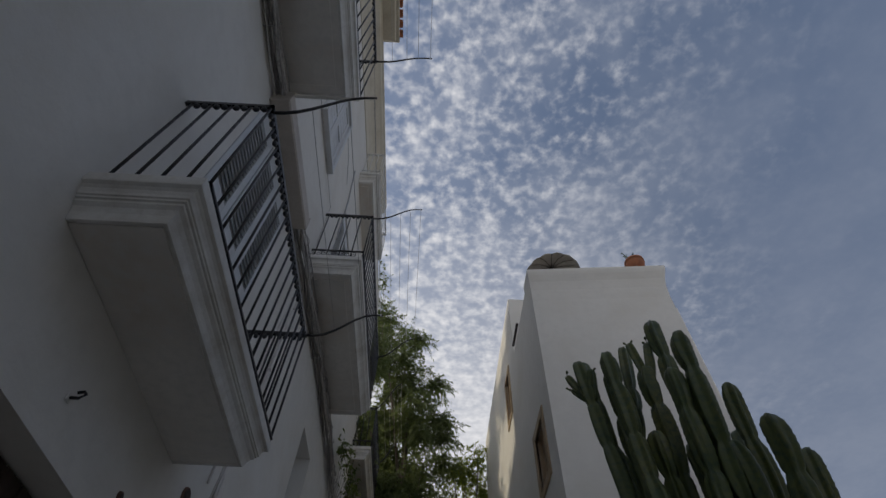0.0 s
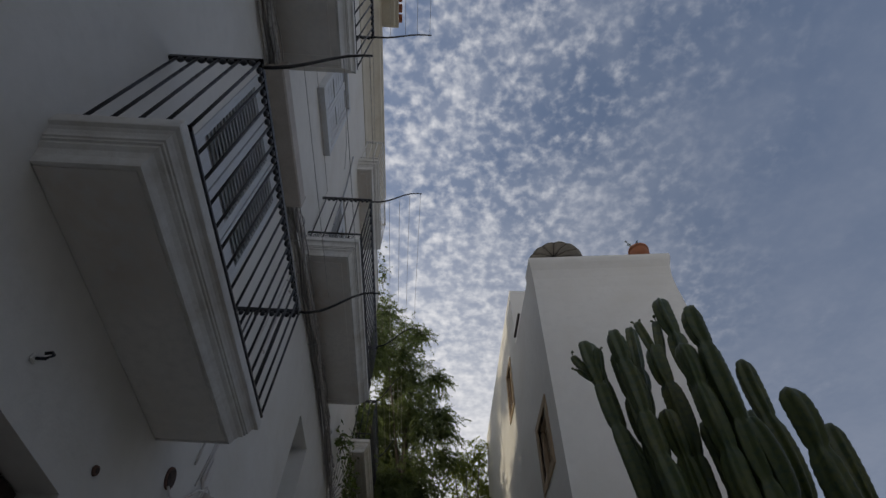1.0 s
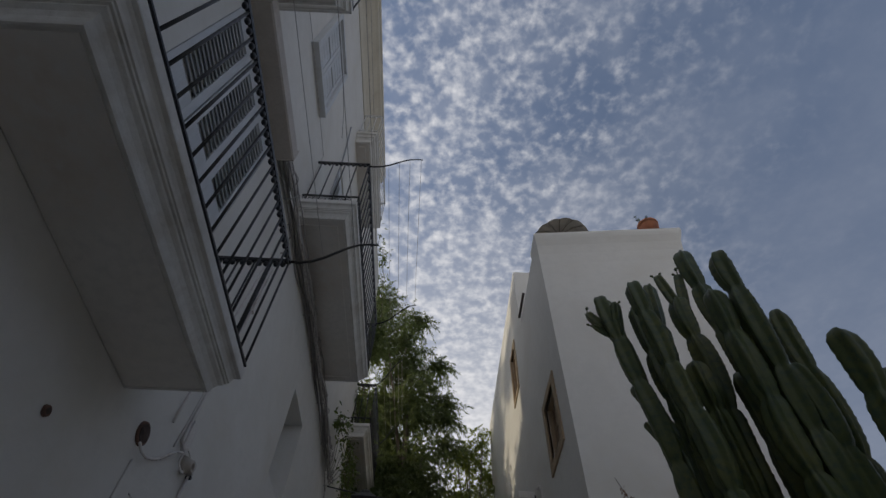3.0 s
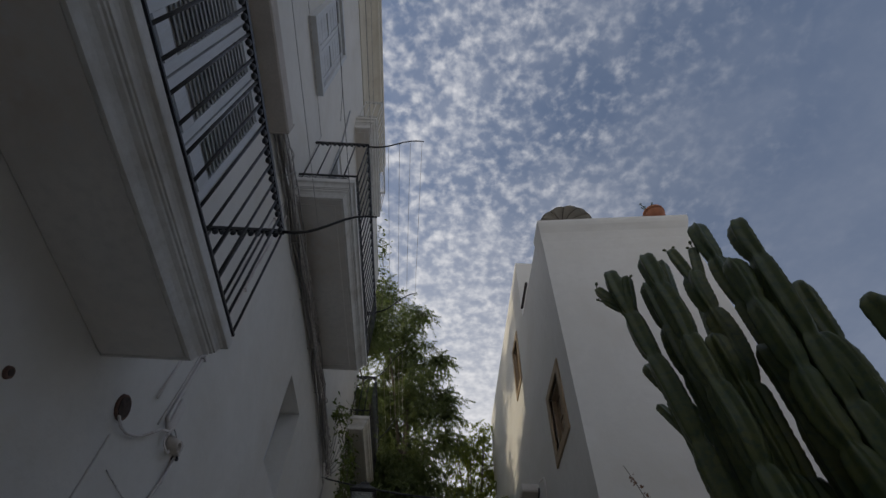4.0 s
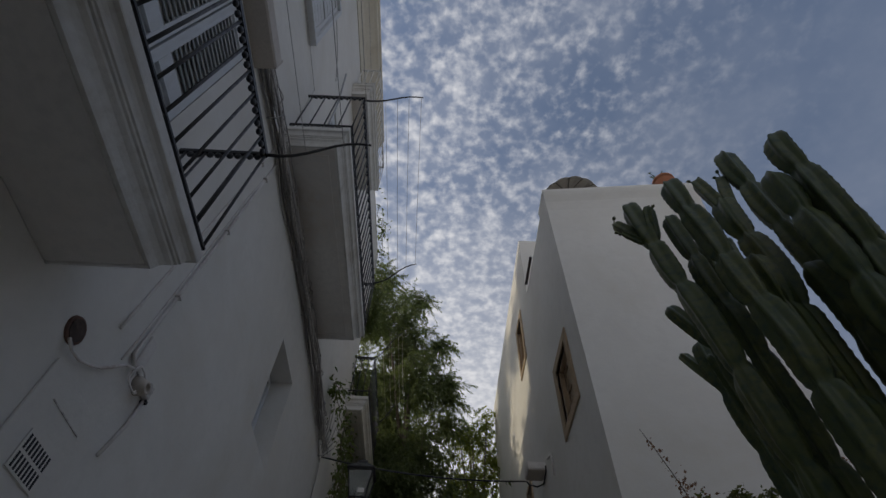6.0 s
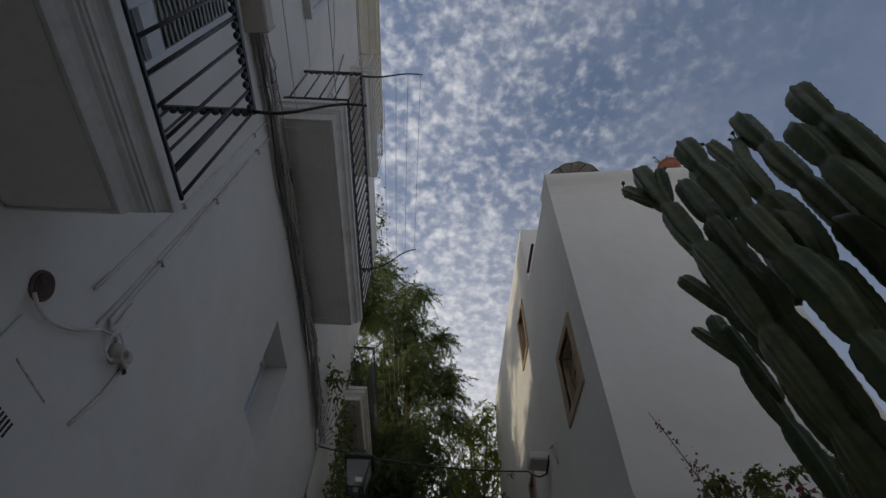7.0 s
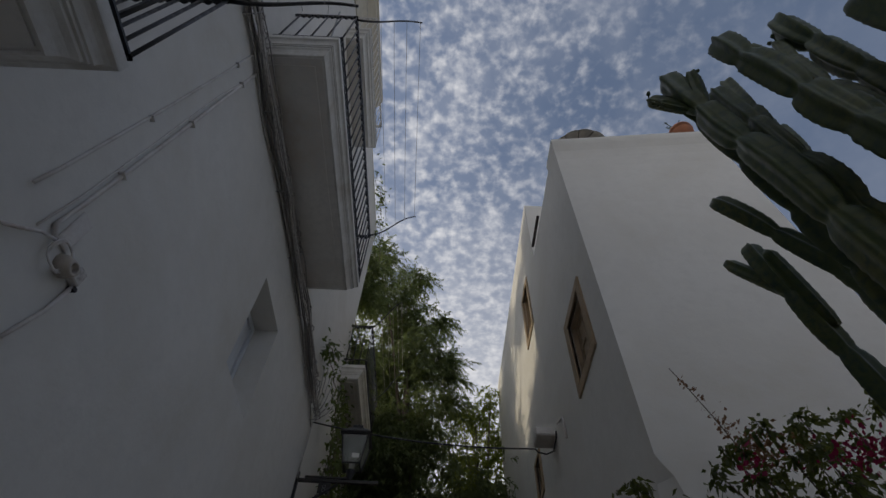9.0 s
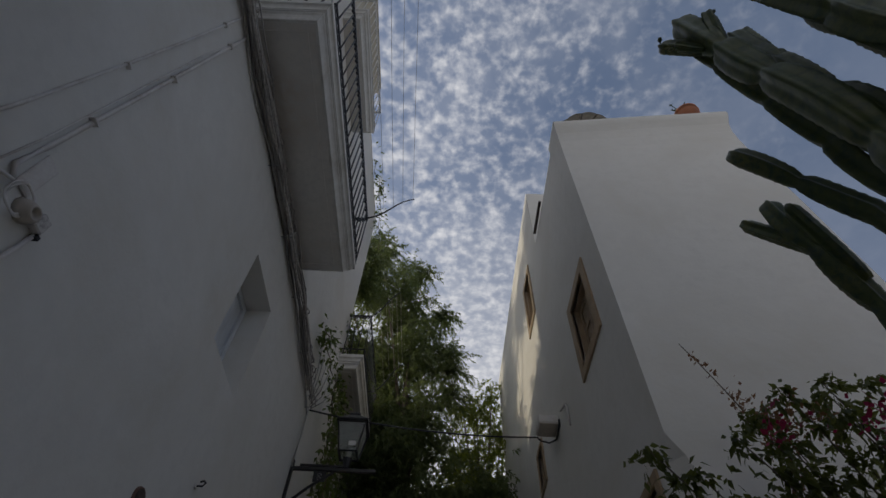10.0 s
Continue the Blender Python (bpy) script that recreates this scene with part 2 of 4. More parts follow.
def wall_y(name, x0, x1, y0, y1, z0, z1, holes, mat, label, category="wall", parent=None):
    """A wall along y between x0 and x1, with openings (y0, y1, z0, z1) through it."""
    ys = sorted({y0, y1, *(h[0] for h in holes), *(h[1] for h in holes)})
    zs = sorted({z0, z1, *(h[2] for h in holes), *(h[3] for h in holes)})
    bm = bmesh.new()
    solid = lambda a, b: not any(h[0] - 1e-6 <= a < h[1] - 1e-6 and h[2] - 1e-6 <= b < h[3] - 1e-6 for h in holes)
    cells = {(i, j): solid(ys[i], zs[j]) for i in range(len(ys) - 1) for j in range(len(zs) - 1)}
    verts = {}

    def v(x, y, z):
        key = (round(x, 4), round(y, 4), round(z, 4))
        if key not in verts:
            verts[key] = bm.verts.new(key)
        return verts[key]

    for (i, j), full in cells.items():
        if not full:
            continue
        a, b, c, d = ys[i], ys[i + 1], zs[j], zs[j + 1]
        for x in (x0, x1):
            bm.faces.new((v(x, a, c), v(x, b, c), v(x, b, d), v(x, a, d)))
        for di, dj, p, q in ((-1, 0, (a, c), (a, d)), (1, 0, (b, c), (b, d)), (0, -1, (a, c), (b, c)), (0, 1, (a, d), (b, d))):
            if not cells.get((i + di, j + dj), False):
                bm.faces.new((v(x0, *p), v(x1, *p), v(x1, *q), v(x0, *q)))
    me = mesh_of(name, bm, mat)
    ob = new(name, me)
    if parent:
        ob.parent = parent
        return ob
    return tagged(ob, label, category, kind="structure")


DOOR1 = (3.20, 4.42, 3.74, 6.05)
NICHE = (7.17, 7.87, 4.62, 5.65)
UPWIN = (3.98, 4.78, 7.95, 9.45)
DOOR2 = (6.0, 7.3, 6.72, 8.95)
DOOR0 = (1.0, 2.2, 6.72, 8.95)
GATE = (1.95, 4.05, -0.6, 2.88)
WEST = wall_y("wall_west", W - 0.42, W, -6.0, 11.05, -0.6, 12.2, [DOOR1, NICHE, UPWIN, DOOR2, DOOR0, GATE], LIME, "tall whitewashed house wall along the alley")
structure("wall_west_back", boxes((W - 0.62, W - 0.44, -6.0, 11.05, -0.6, 12.2)), LIME, "plain inner wall behind the openings", "wall")
structure("wall_west_end", boxes((W - 4.6, W - 0.62, 10.75, 11.05, -0.6, 12.2)), LIME, "whitewashed end wall of the house", "wall")
# added out of view: holds back skylight from behind the camera
structure("sky_screen_south", boxes((W + 0.01, 6.0, -5.4, -5.0, -0.6, 8.0)), LIME, "unseen wall added behind the camera to cut skylight", "wall")
# these walls on the +x side are invented, to shut out the low sky
structure("sky_screen_east", boxes((4.0, 4.2, -3.0, 4.4, -0.5, 6.0)), LIME_WARM, "unseen wall added on the open side to block low sky", "wall")
structure("sky_screen_garden", boxes((-0.15, 0.05, 2.3, 7.1, -0.5, 1.7), (1.9, 2.1, -2.99, 2.0, -0.5, 5.2), (0.06, 1.89, 2.02, 2.2, -0.5, 1.7)), LIME_WARM, "unseen low walls added on the open side to block skylight", "wall", bevel=0.02)
structure("wall_creeper", boxes((W - 0.5, W - 0.04, 11.052, 16.5, -0.6, 8.75)), LIME, "whitewashed house wall hidden under creeper", "wall")


def cornice():
    """Cream cove under the roof edge and the roof slab on it."""
    bm = bmesh.new()
    prof = [(0.0, 11.2), (0.012, 11.2), (0.02, 11.45), (0.05, 11.62), (0.11, 11.78), (0.18, 11.9), (0.225, 11.96), (0.225, 12.12), (0.25, 12.15), (0.25, 12.25), (0.0, 12.25)]
    rings(bm, [[(W + 0.002 + x, y, z) for x, z in prof] for y in (-6.0, 0.0, 4.0, 7.9)])
    structure("trim_cornice", bm, CREAM, "stained cream cornice under the roof edge", "cornice")
    structure("roof_west", boxes((W - 4.6, W - 0.002, -6.0, 11.05, 12.202, 12.3)), CREAM, "flat roof slab of the tall house", "roof")


cornice()


def niche_window():
    """Small window set deep in a splayed recess."""
    w = thing("window", "small white window deep in a wall recess", "window", (W - 0.42, 7.5, 4.9), kind="structure")
    w.name = "window_1"
    bm = boxes((0.14, 0.19, -0.32, 0.36, -0.27, -0.22), (0.14, 0.19, -0.32, 0.36, 0.68, 0.74), (0.14, 0.19, -0.32, -0.26, -0.22, 0.68), (0.14, 0.19, 0.30, 0.36, -0.22, 0.68), (0.145, 0.185, -0.01, 0.03, -0.22, 0.68))
    part("frame", bm, SHUTTER, w)
    # glass drawn as opaque pale panels, its brightness put into the colour
    part("pane", boxes((0.155, 0.165, -0.26, -0.01, -0.22, 0.68)), SHUTTER, w, "opaque pale pane standing for bright glass")
    part("pane", boxes((0.155, 0.165, 0.03, 0.30, -0.22, 0.68)), SHUTTER, w, "opaque pale pane standing for bright glass")


niche_window()

# ---- house across the alley ----


def front_block(house):
    """Low block: front, far end and roof, swept up the height; the alley corner is cut off low down and the parapet flares."""
    bm = bmesh.new()
    loops = []
    for z, cut, out in ((-0.5, 0.17, 0.0), (3.45, 0.17, 0.0), (3.75, 0.15, 0.0), (3.95, 0.10, 0.0), (4.06, 0.03, 0.0), (4.12, 0.0, 0.0), (6.0, 0.0, 0.0), (8.5, 0.0, 0.0), (8.75, 0.0, 0.012), (8.95, 0.0, 0.04), (9.1, 0.0, 0.085), (9.17, 0.0, 0.10), (9.24, 0.0, 0.10)):
        loops.append([(0.56 - out * 0.4, 7.37 + cut - out, z), (0.56 + cut * 0.9 - out * 0.4, 7.36 - out, z), (2.84 + out, 7.10 - out, z), (2.84 + out, 9.44, z), (0.92, 9.44, z), (0.92, 7.70, z), (0.56 - out * 0.4, 7.70, z)])
    rings(bm, loops)
    part("wall", bm, LIME_WARM, house)
    # alley side, with the windows through it
    wall_y("wall", 0.56, 0.92, 7.702, 9.438, -0.5, 9.24, [(7.925, 8.535, 5.725, 6.565), (7.72, 8.35, 2.7, 3.95)], LIME_WARM, "", parent=house)
    wall_y("wall", 0.562, 0.92, 9.442, 15.0, -0.5, 10.95, [(10.24, 10.72, 8.45, 9.48), (11.06, 11.44, 5.96, 6.50)], LIME_WARM, "", parent=house)
    part("wall", boxes((0.922, 4.5, 9.442, 9.75, -0.5, 10.95)), LIME_WARM, house)
    part("roof", boxes((0.93, 2.83, 7.75, 9.43, 9.241, 9.26)), CREAM, house, "flat pale roof")
    part("gutter", boxes((0.50, 0.545, 8.62, 9.25, 9.25, 9.285)), WOOD, house, "dark timber edge on the parapet", bevel=0.008)


def tan_window(house, y0, y1, z0, z1, border, x=0.56):
    """Window with a flat tan surround, deep reveal and a brown shutter inside."""
    w = thing("window", "window with a tan surround and brown inner shutter", "", (x, (y0 + y1) / 2, z0))
    w.parent = house
    cy, h = (y1 - y0) / 2, z1 - z0
    b = border
    bm = bmesh.new()
    for s in ((-cy - b, cy + b, -b, 0.0), (-cy - b, cy + b, h, h + b), (-cy - b, -cy, 0.0, h), (cy, cy + b, 0.0, h)):
        box(bm, -0.022, 0.03, *s)
    part("surround", bm, TANSTONE, w, "flat tan surround", bevel=0.004)
    bm = boxes((0.03, 0.12, -cy, -cy + 0.012, 0.0, h), (0.03, 0.12, cy - 0.012, cy, 0.0, h), (0.03, 0.12, -cy + 0.012, cy - 0.012, h - 0.012, h), (0.03, 0.12, -cy + 0.012, cy - 0.012, 0.0, 0.012))
    part("reveal", bm, TANSTONE, w)
    for side in (0, 1):
        a, c = (-cy + 0.014, -0.004) if side == 0 else (0.004, cy - 0.014)
        bm = boxes((0.09, 0.125, a, a + 0.05, 0.014, h - 0.014), (0.09, 0.125, c - 0.05, c, 0.014, h - 0.014), (0.09, 0.125, a + 0.05, c - 0.05, 0.014, 0.07), (0.09, 0.125, a + 0.05, c - 0.05, h - 0.07, h - 0.014), (0.09, 0.125, a + 0.05, c - 0.05, h * 0.55, h * 0.55 + 0.05), (0.105, 0.12, a + 0.05, c - 0.05, 0.07, h - 0.07))
        part("shutter", bm, BROWNPANE, w)


HOUSE = thing("house", "whitewashed house with a flared parapet and tan window surrounds", "house")
front_block(HOUSE)
tan_window(HOUSE, 7.925, 8.535, 5.725, 6.565, 0.12)
tan_window(HOUSE, 10.24, 10.72, 8.45, 9.48, 0.10, 0.562)
tan_window(HOUSE, 11.06, 11.44, 5.96, 6.50, 0.06, 0.562)
tan_window(HOUSE, 7.72, 8.35, 2.7, 3.95, 0.075)

# ---- balconies ----
PROFILE = ((0.0, 0.0), (0.003, -0.008), (0.012, -0.008), (0.017, 0.004), (0.024, 0.03), (0.036, 0.055), (0.052, 0.07), (0.052, 0.084), (0.062, 0.086), (0.062, 0.098), (0.07, 0.100), (0.072, 0.116), (0.078, 0.136), (0.088, 0.150), (0.104, 0.157), (0.106, 0.164), (0.106, 0.216), (0.1, 0.222))


def balcony(label, y0, y1, xout, z, scale=1.0, rail=0.98, bars=15, side_bars=4, scrolls=False, panel=True, group=""):
    """A moulded slab on the wall with an iron railing. y0, y1, xout: the top edge of the moulding; z: its underside."""
    b = thing("balcony", label, "balcony", (W, (y0 + y1) / 2, z), group)
    ox, oy, oz = W, (y0 + y1) / 2, z
    k = 0.104 * scale
    a, c, xo = y0 + k - oy, y1 - k - oy, xout - k - ox
    bm = bmesh.new()
    rings(bm, [[(0.0, a - o * scale, h * scale), (xo + o * scale, a - o * scale, h * scale), (xo + o * scale, c + o * scale, h * scale), (0.0, c + o * scale, h * scale)] for o, h in PROFILE])
    part("moulding", bm, STUCCO, b, "white moulded plaster edge")
    bm = boxes((0.0, xo - 0.012, a + 0.012, c - 0.012, -0.006, 0.0))
    if panel:
        # raised border of the soffit
        for s in ((0.05, xo - 0.075, a + 0.075, a + 0.09), (0.05, xo - 0.075, c - 0.09, c - 0.075), (xo - 0.09, xo - 0.075, a + 0.09, c - 0.09)):
            box(bm, *s, -0.016, -0.006)
    part("soffit", bm, SOFFIT, b, "grey plaster underside")
    top = 0.222 * scale
    rx, ra, rc = xout - ox - 0.008, y0 - oy + 0.042, y1 - oy - 0.022
    corner = ((0.0, ra), (rx, ra), (rx, rc), (0.0, rc))
    for h, r, name in ((top + rail, 0.016, "handrail"), (top + 0.02, 0.006, "lower_rail")):
        bm = bmesh.new()
        for (px, py), (qx, qy) in zip(corner, corner[1:]):
            ex = 0.012
            box(bm, min(px, qx) - (ex if px == qx else 0), max(px, qx) + ex, min(py, qy) - ex, max(py, qy) + ex, h - r, h + r)
        part(name, bm, IRON, b)
    bm = bmesh.new()
    tube(bm, [(0, 0, top), (0, 0, top + rail)], 0.0085, 6)
    bar = mesh_of("bar", bm, IRON, True)
    # pairs of small cast beads hang between the two top rails
    bm = bmesh.new()
    bmesh.ops.create_uvsphere(bm, u_segments=8, v_segments=5, radius=0.021, matrix=Matrix.Translation((0, 0, top + rail - 0.036)) @ Matrix.Diagonal((0.8, 1.0, 1.2, 1)))
    bead = mesh_of("bead", bm, IRON, True)
    front = (rc - ra) / bars
    spots = [(rx, ra + front * i, False) for i in range(bars + 1)]
    step = rx / (side_bars + 0.35)
    for y in (ra, rc):
        spots += [(step * (i + 0.35), y, True) for i in range(side_bars)]
    for x, y, turn in spots:
        part("bar", bar, IRON, b).location = (x, y, 0)
        for f in (0.3, 0.7):
            if not turn and y + front * f < rc:
                part("bead", bead, IRON, b).location = (x - 0.002, y + front * f, 0)
            elif turn:
                part("bead", bead, IRON, b).matrix_basis = pose(x + step * f, y, 0, 0, 0, 90)
    if scrolls:
        # wrought band of crossed scrolls above the slab
        bm = bmesh.new()
        for sy in (-1, 1):
            pts = []
            for i in range(15):
                t = i / 14
                a = math.pi * 2.6 * t
                r = 0.008 + 0.03 * t
                pts.append((0, sy * (0.036 + r * math.cos(a)), top + 0.085 + r * 1.3 * math.sin(a)))
            tube(bm, pts, 0.0055, 4)
        curl = mesh_of("scroll", bm, IRON)
        runs = [(rx, ra + 0.08 + 0.16 * i, 0) for i in range(int((rc - ra - 0.05) / 0.16))]
        for y in (ra, rc):
            runs += [(0.06 + 0.14 * i, y, 90) for i in range(int(rx / 0.14))]
        for x, y, turn in runs:
            part("scroll", curl, IRON, b).matrix_basis = pose(x, y, 0, 0, 0, turn)
        bm = bmesh.new()
        for (px, py), (qx, qy) in zip(corner, corner[1:]):
            box(bm, min(px, qx) - 0.008, max(px, qx) + 0.008, min(py, qy) - 0.008, max(py, qy) + 0.008, top + 0.14, top + 0.158)
        part("band_rail", bm, IRON, b)
    return b, top + rail


def clothes_arm(b, tip, base):
    """A bent iron arm that leans out from the rail, for washing lines."""
    bm = bmesh.new()
    o = Vector(b.location)
    p, q = Vector(base) - o, Vector(tip) - o
    pts = []
    for i in range(9):
        s = i / 8
        m = p.lerp(q, s)
        m.z += 0.05 * math.sin(math.pi * 2 * s) * -1.0
        pts.append(m)
    tube(bm, pts, 0.012, 6, 0.008)
    part("line_arm", bm, IRON, b, "bent black iron washing-line arm", True)


B1, _ = balcony("white moulded balcony with black iron railing over the alley", 2.665, 4.63, -2.108, 3.485, 1.04, panel=False)
clothes_arm(B1, (-1.53, 2.74, 5.05), (-2.12, 2.74, 4.70))
clothes_arm(B1, (-1.53, 4.68, 5.05), (-2.12, 4.61, 4.70))
B2, _ = balcony("long white upper balcony with panelled underside and black railing", 5.275, 8.08, -1.99, 6.465, 1.05, 0.96, 22, 4, True)
clothes_arm(B2, (-1.35, 5.45, 8.14), (-2.0, 5.34, 7.66))
clothes_arm(B2, (-1.41, 7.96, 8.05), (-2.0, 8.04, 7.66))
B0, _ = balcony("white upper balcony with grey underside and black railing", 0.4, 3.36, -1.93, 6.50, 1.05, 1.2, 24, 4)
clothes_arm(B0, (-1.29, 3.37, 8.31), (-1.95, 3.33, 7.93))
B3, _ = balcony("narrow far balcony with moulded edge and dark railing", 10.86, 13.0, -2.24, 7.66, 1.0, 0.95, 14, 3, True)
clothes_arm(B3, (-1.77, 10.92, 9.56), (-2.26, 10.92, 8.84))
clothes_arm(B3, (-1.77, 12.95, 9.56), (-2.26, 12.95, 8.84))
B4, _ = balcony("small top-floor balcony with cast white railing", 6.08, 8.05, -2.28, 10.2, 1.0, 0.85, 14, 3, True)
for ob in B4.children:
    if ob.name.split(".")[0] not in ("moulding", "soffit"):
        if ob.data.materials[0] == IRON:
            ob.data.materials[0] = STUCCO


def washing_lines(label, rows):
    """Thin lines strung from arm to arm."""
    for a, b, sag in rows:
        bm = bmesh.new()
        a, b = Vector(a), Vector(b)
        tube(bm, [a.lerp(b, i / 10) - Vector((0, 0, sag * 4 * (i / 10) * (1 - i / 10))) for i in range(11)], 0.0022, 4)
        tagged(new("washing_line", mesh_of("washing_line", bm, CABLE)), label, "washing line", "washing lines")


lines = []
for f in (0.35, 0.55, 0.75, 0.97):
    p = Vector((-2.0, 5.34, 7.66)).lerp(Vector((-1.35, 5.45, 8.14)), f)
    q = Vector((-2.0, 8.04, 7.66)).lerp(Vector((-1.41, 7.96, 8.05)), f)
    lines.append((p, q, 0.03))
for f in (0.3, 0.55, 0.75, 0.97):
    p = Vector((-1.95, 3.33, 7.93)).lerp(Vector((-1.29, 3.37, 8.31)), f)
    lines.append((p, p + Vector((0, -3.0, 0)), 0.03))
for f in (0.36, 0.72, 0.97):
    p = Vector((-2.12, 2.74, 4.70)).lerp(Vector((-1.53, 2.74, 5.05)), f)
    q = Vector((-2.12, 4.61, 4.70)).lerp(Vector((-1.53, 4.68, 5.05)), f)
    lines.append((p, q, 0.006))
for f in (0.3, 0.5, 0.68, 0.84, 0.98):
    p = Vector((-2.26, 10.92, 8.84)).lerp(Vector((-1.77, 10.92, 9.56)), f)
    lines.append((p, p + Vector((0, 2.03, 0)), 0.03))
washing_lines("thin grey washing line strung between iron arms", lines)

# ---- cactus ----


def make_cactus():
    plant = thing("cactus", "tall dark green columnar cactus with many ribbed stems", "cactus", (1.1, 5.3, 0.4))
    return plant


def stem(plant, tip, mid, foot, radius, seed):
    """A jointed stem through three points: club-shaped segments with sharp, notched ribs and a rounded crown."""
    rnd = random.Random(seed)
    tip, mid, foot, o = Vector(tip), Vector(mid), Vector(foot), Vector(plant.location)
    upper, lower = (tip - mid).length, (mid - foot).length
    length = upper + lower
    ribs = rnd.choice((4, 5, 5))
    per = 8
    steps = max(16, int(length / 0.022))
    joints = []
    d = rnd.uniform(0.34, 0.55)
    while d < length - 0.1:
        joints.append(d)
        d += rnd.uniform(0.34, 0.62)
    up = (tip - mid).normalized()
    side = up.cross(Vector((0, 1, 0))).normalized()
    fwd = side.cross(up)
    twist = rnd.uniform(0, 6)
    bends = [(rnd.uniform(-1, 1) * 0.014, rnd.uniform(-1, 1) * 0.014) for _ in range(len(joints) + 2)]
    loops = []
    for i in range(steps + 1):
        s = length * i / steps          # down from the tip
        f = s / length
        if s < upper:
            c = tip.lerp(mid, s / upper)
        else:
            c = mid.lerp(foot, (s - upper) / max(lower, 0.001))
        # each segment leans a little its own way
        k = sum(1 for j in joints if j < s)
        a0 = joints[k - 1] if k else 0.0
        a1 = joints[k] if k < len(joints) else length
        u = (s - a0) / (a1 - a0)
        sway = math.sin(math.pi * u) * min(1.0, length)
        c = c + side * bends[k][0] * sway + fwd * bends[k][1] * sway
        # widest a third below the top of the segment, pinched at its foot
        body = 0.66 + 0.34 * math.sin(math.pi * min(1.0, 0.16 + u * 0.84)) ** 0.55
        if u > 0.86:
            body *= 1.0 - 0.16 * ((u - 0.86) / 0.14) ** 1.5
        if k and u < 0.12:
            body *= 0.80 + 0.20 * u / 0.12
        r = radius * body * (1.0 + 0.09 * min(1.0, s / 1.6))
        crown = radius * 1.15
        if s < crown:
            r *= max(0.16, math.sqrt(max(0.0, 1 - (1 - s / crown) ** 2)))
        loop = []
        notch = 0.035 * math.sin(s * 170 + seed)
        for q in range(ribs * per):
            a = 2 * math.pi * q / (ribs * per) + twist
            rib = (1.0 + notch, 0.87, 0.75, 0.66, 0.62, 0.66, 0.75, 0.87)[q % per]
            loop.append(c - o + (side * math.cos(a) + fwd * math.sin(a)) * r * rib * 0.87)
        loops.append(loop)
    bm = bmesh.new()
    rings(bm, loops)
    part("stem", bm, CACTUS, plant, "", True)


def buds(plant, tip, count, seed):
    """Small flower buds on the edges near a stem's tip."""
    rnd = random.Random(seed)
    o = Vector(plant.location)
    for _ in range(count):
        a = rnd.uniform(0, 6.28)
        foot = Vector(tip) - o + Vector((math.cos(a) * 0.012, math.sin(a) * 0.012, -rnd.uniform(0.0, 0.05)))
        end = foot + Vector((math.cos(a) * 0.025, math.sin(a) * 0.025, 0.045))
        bm = bmesh.new()
        rings(bm, [[foot.lerp(end, s) + Vector((math.cos(k) * r, math.sin(k) * r, 0)) for k in (0, 1.26, 2.51, 3.77, 5.03)] for s, r in ((0, 0.004), (0.5, 0.004), (0.65, 0.011), (0.85, 0.013), (1.05, 0.004))])
        part("bud", bm, CACTUS, plant, "", True)


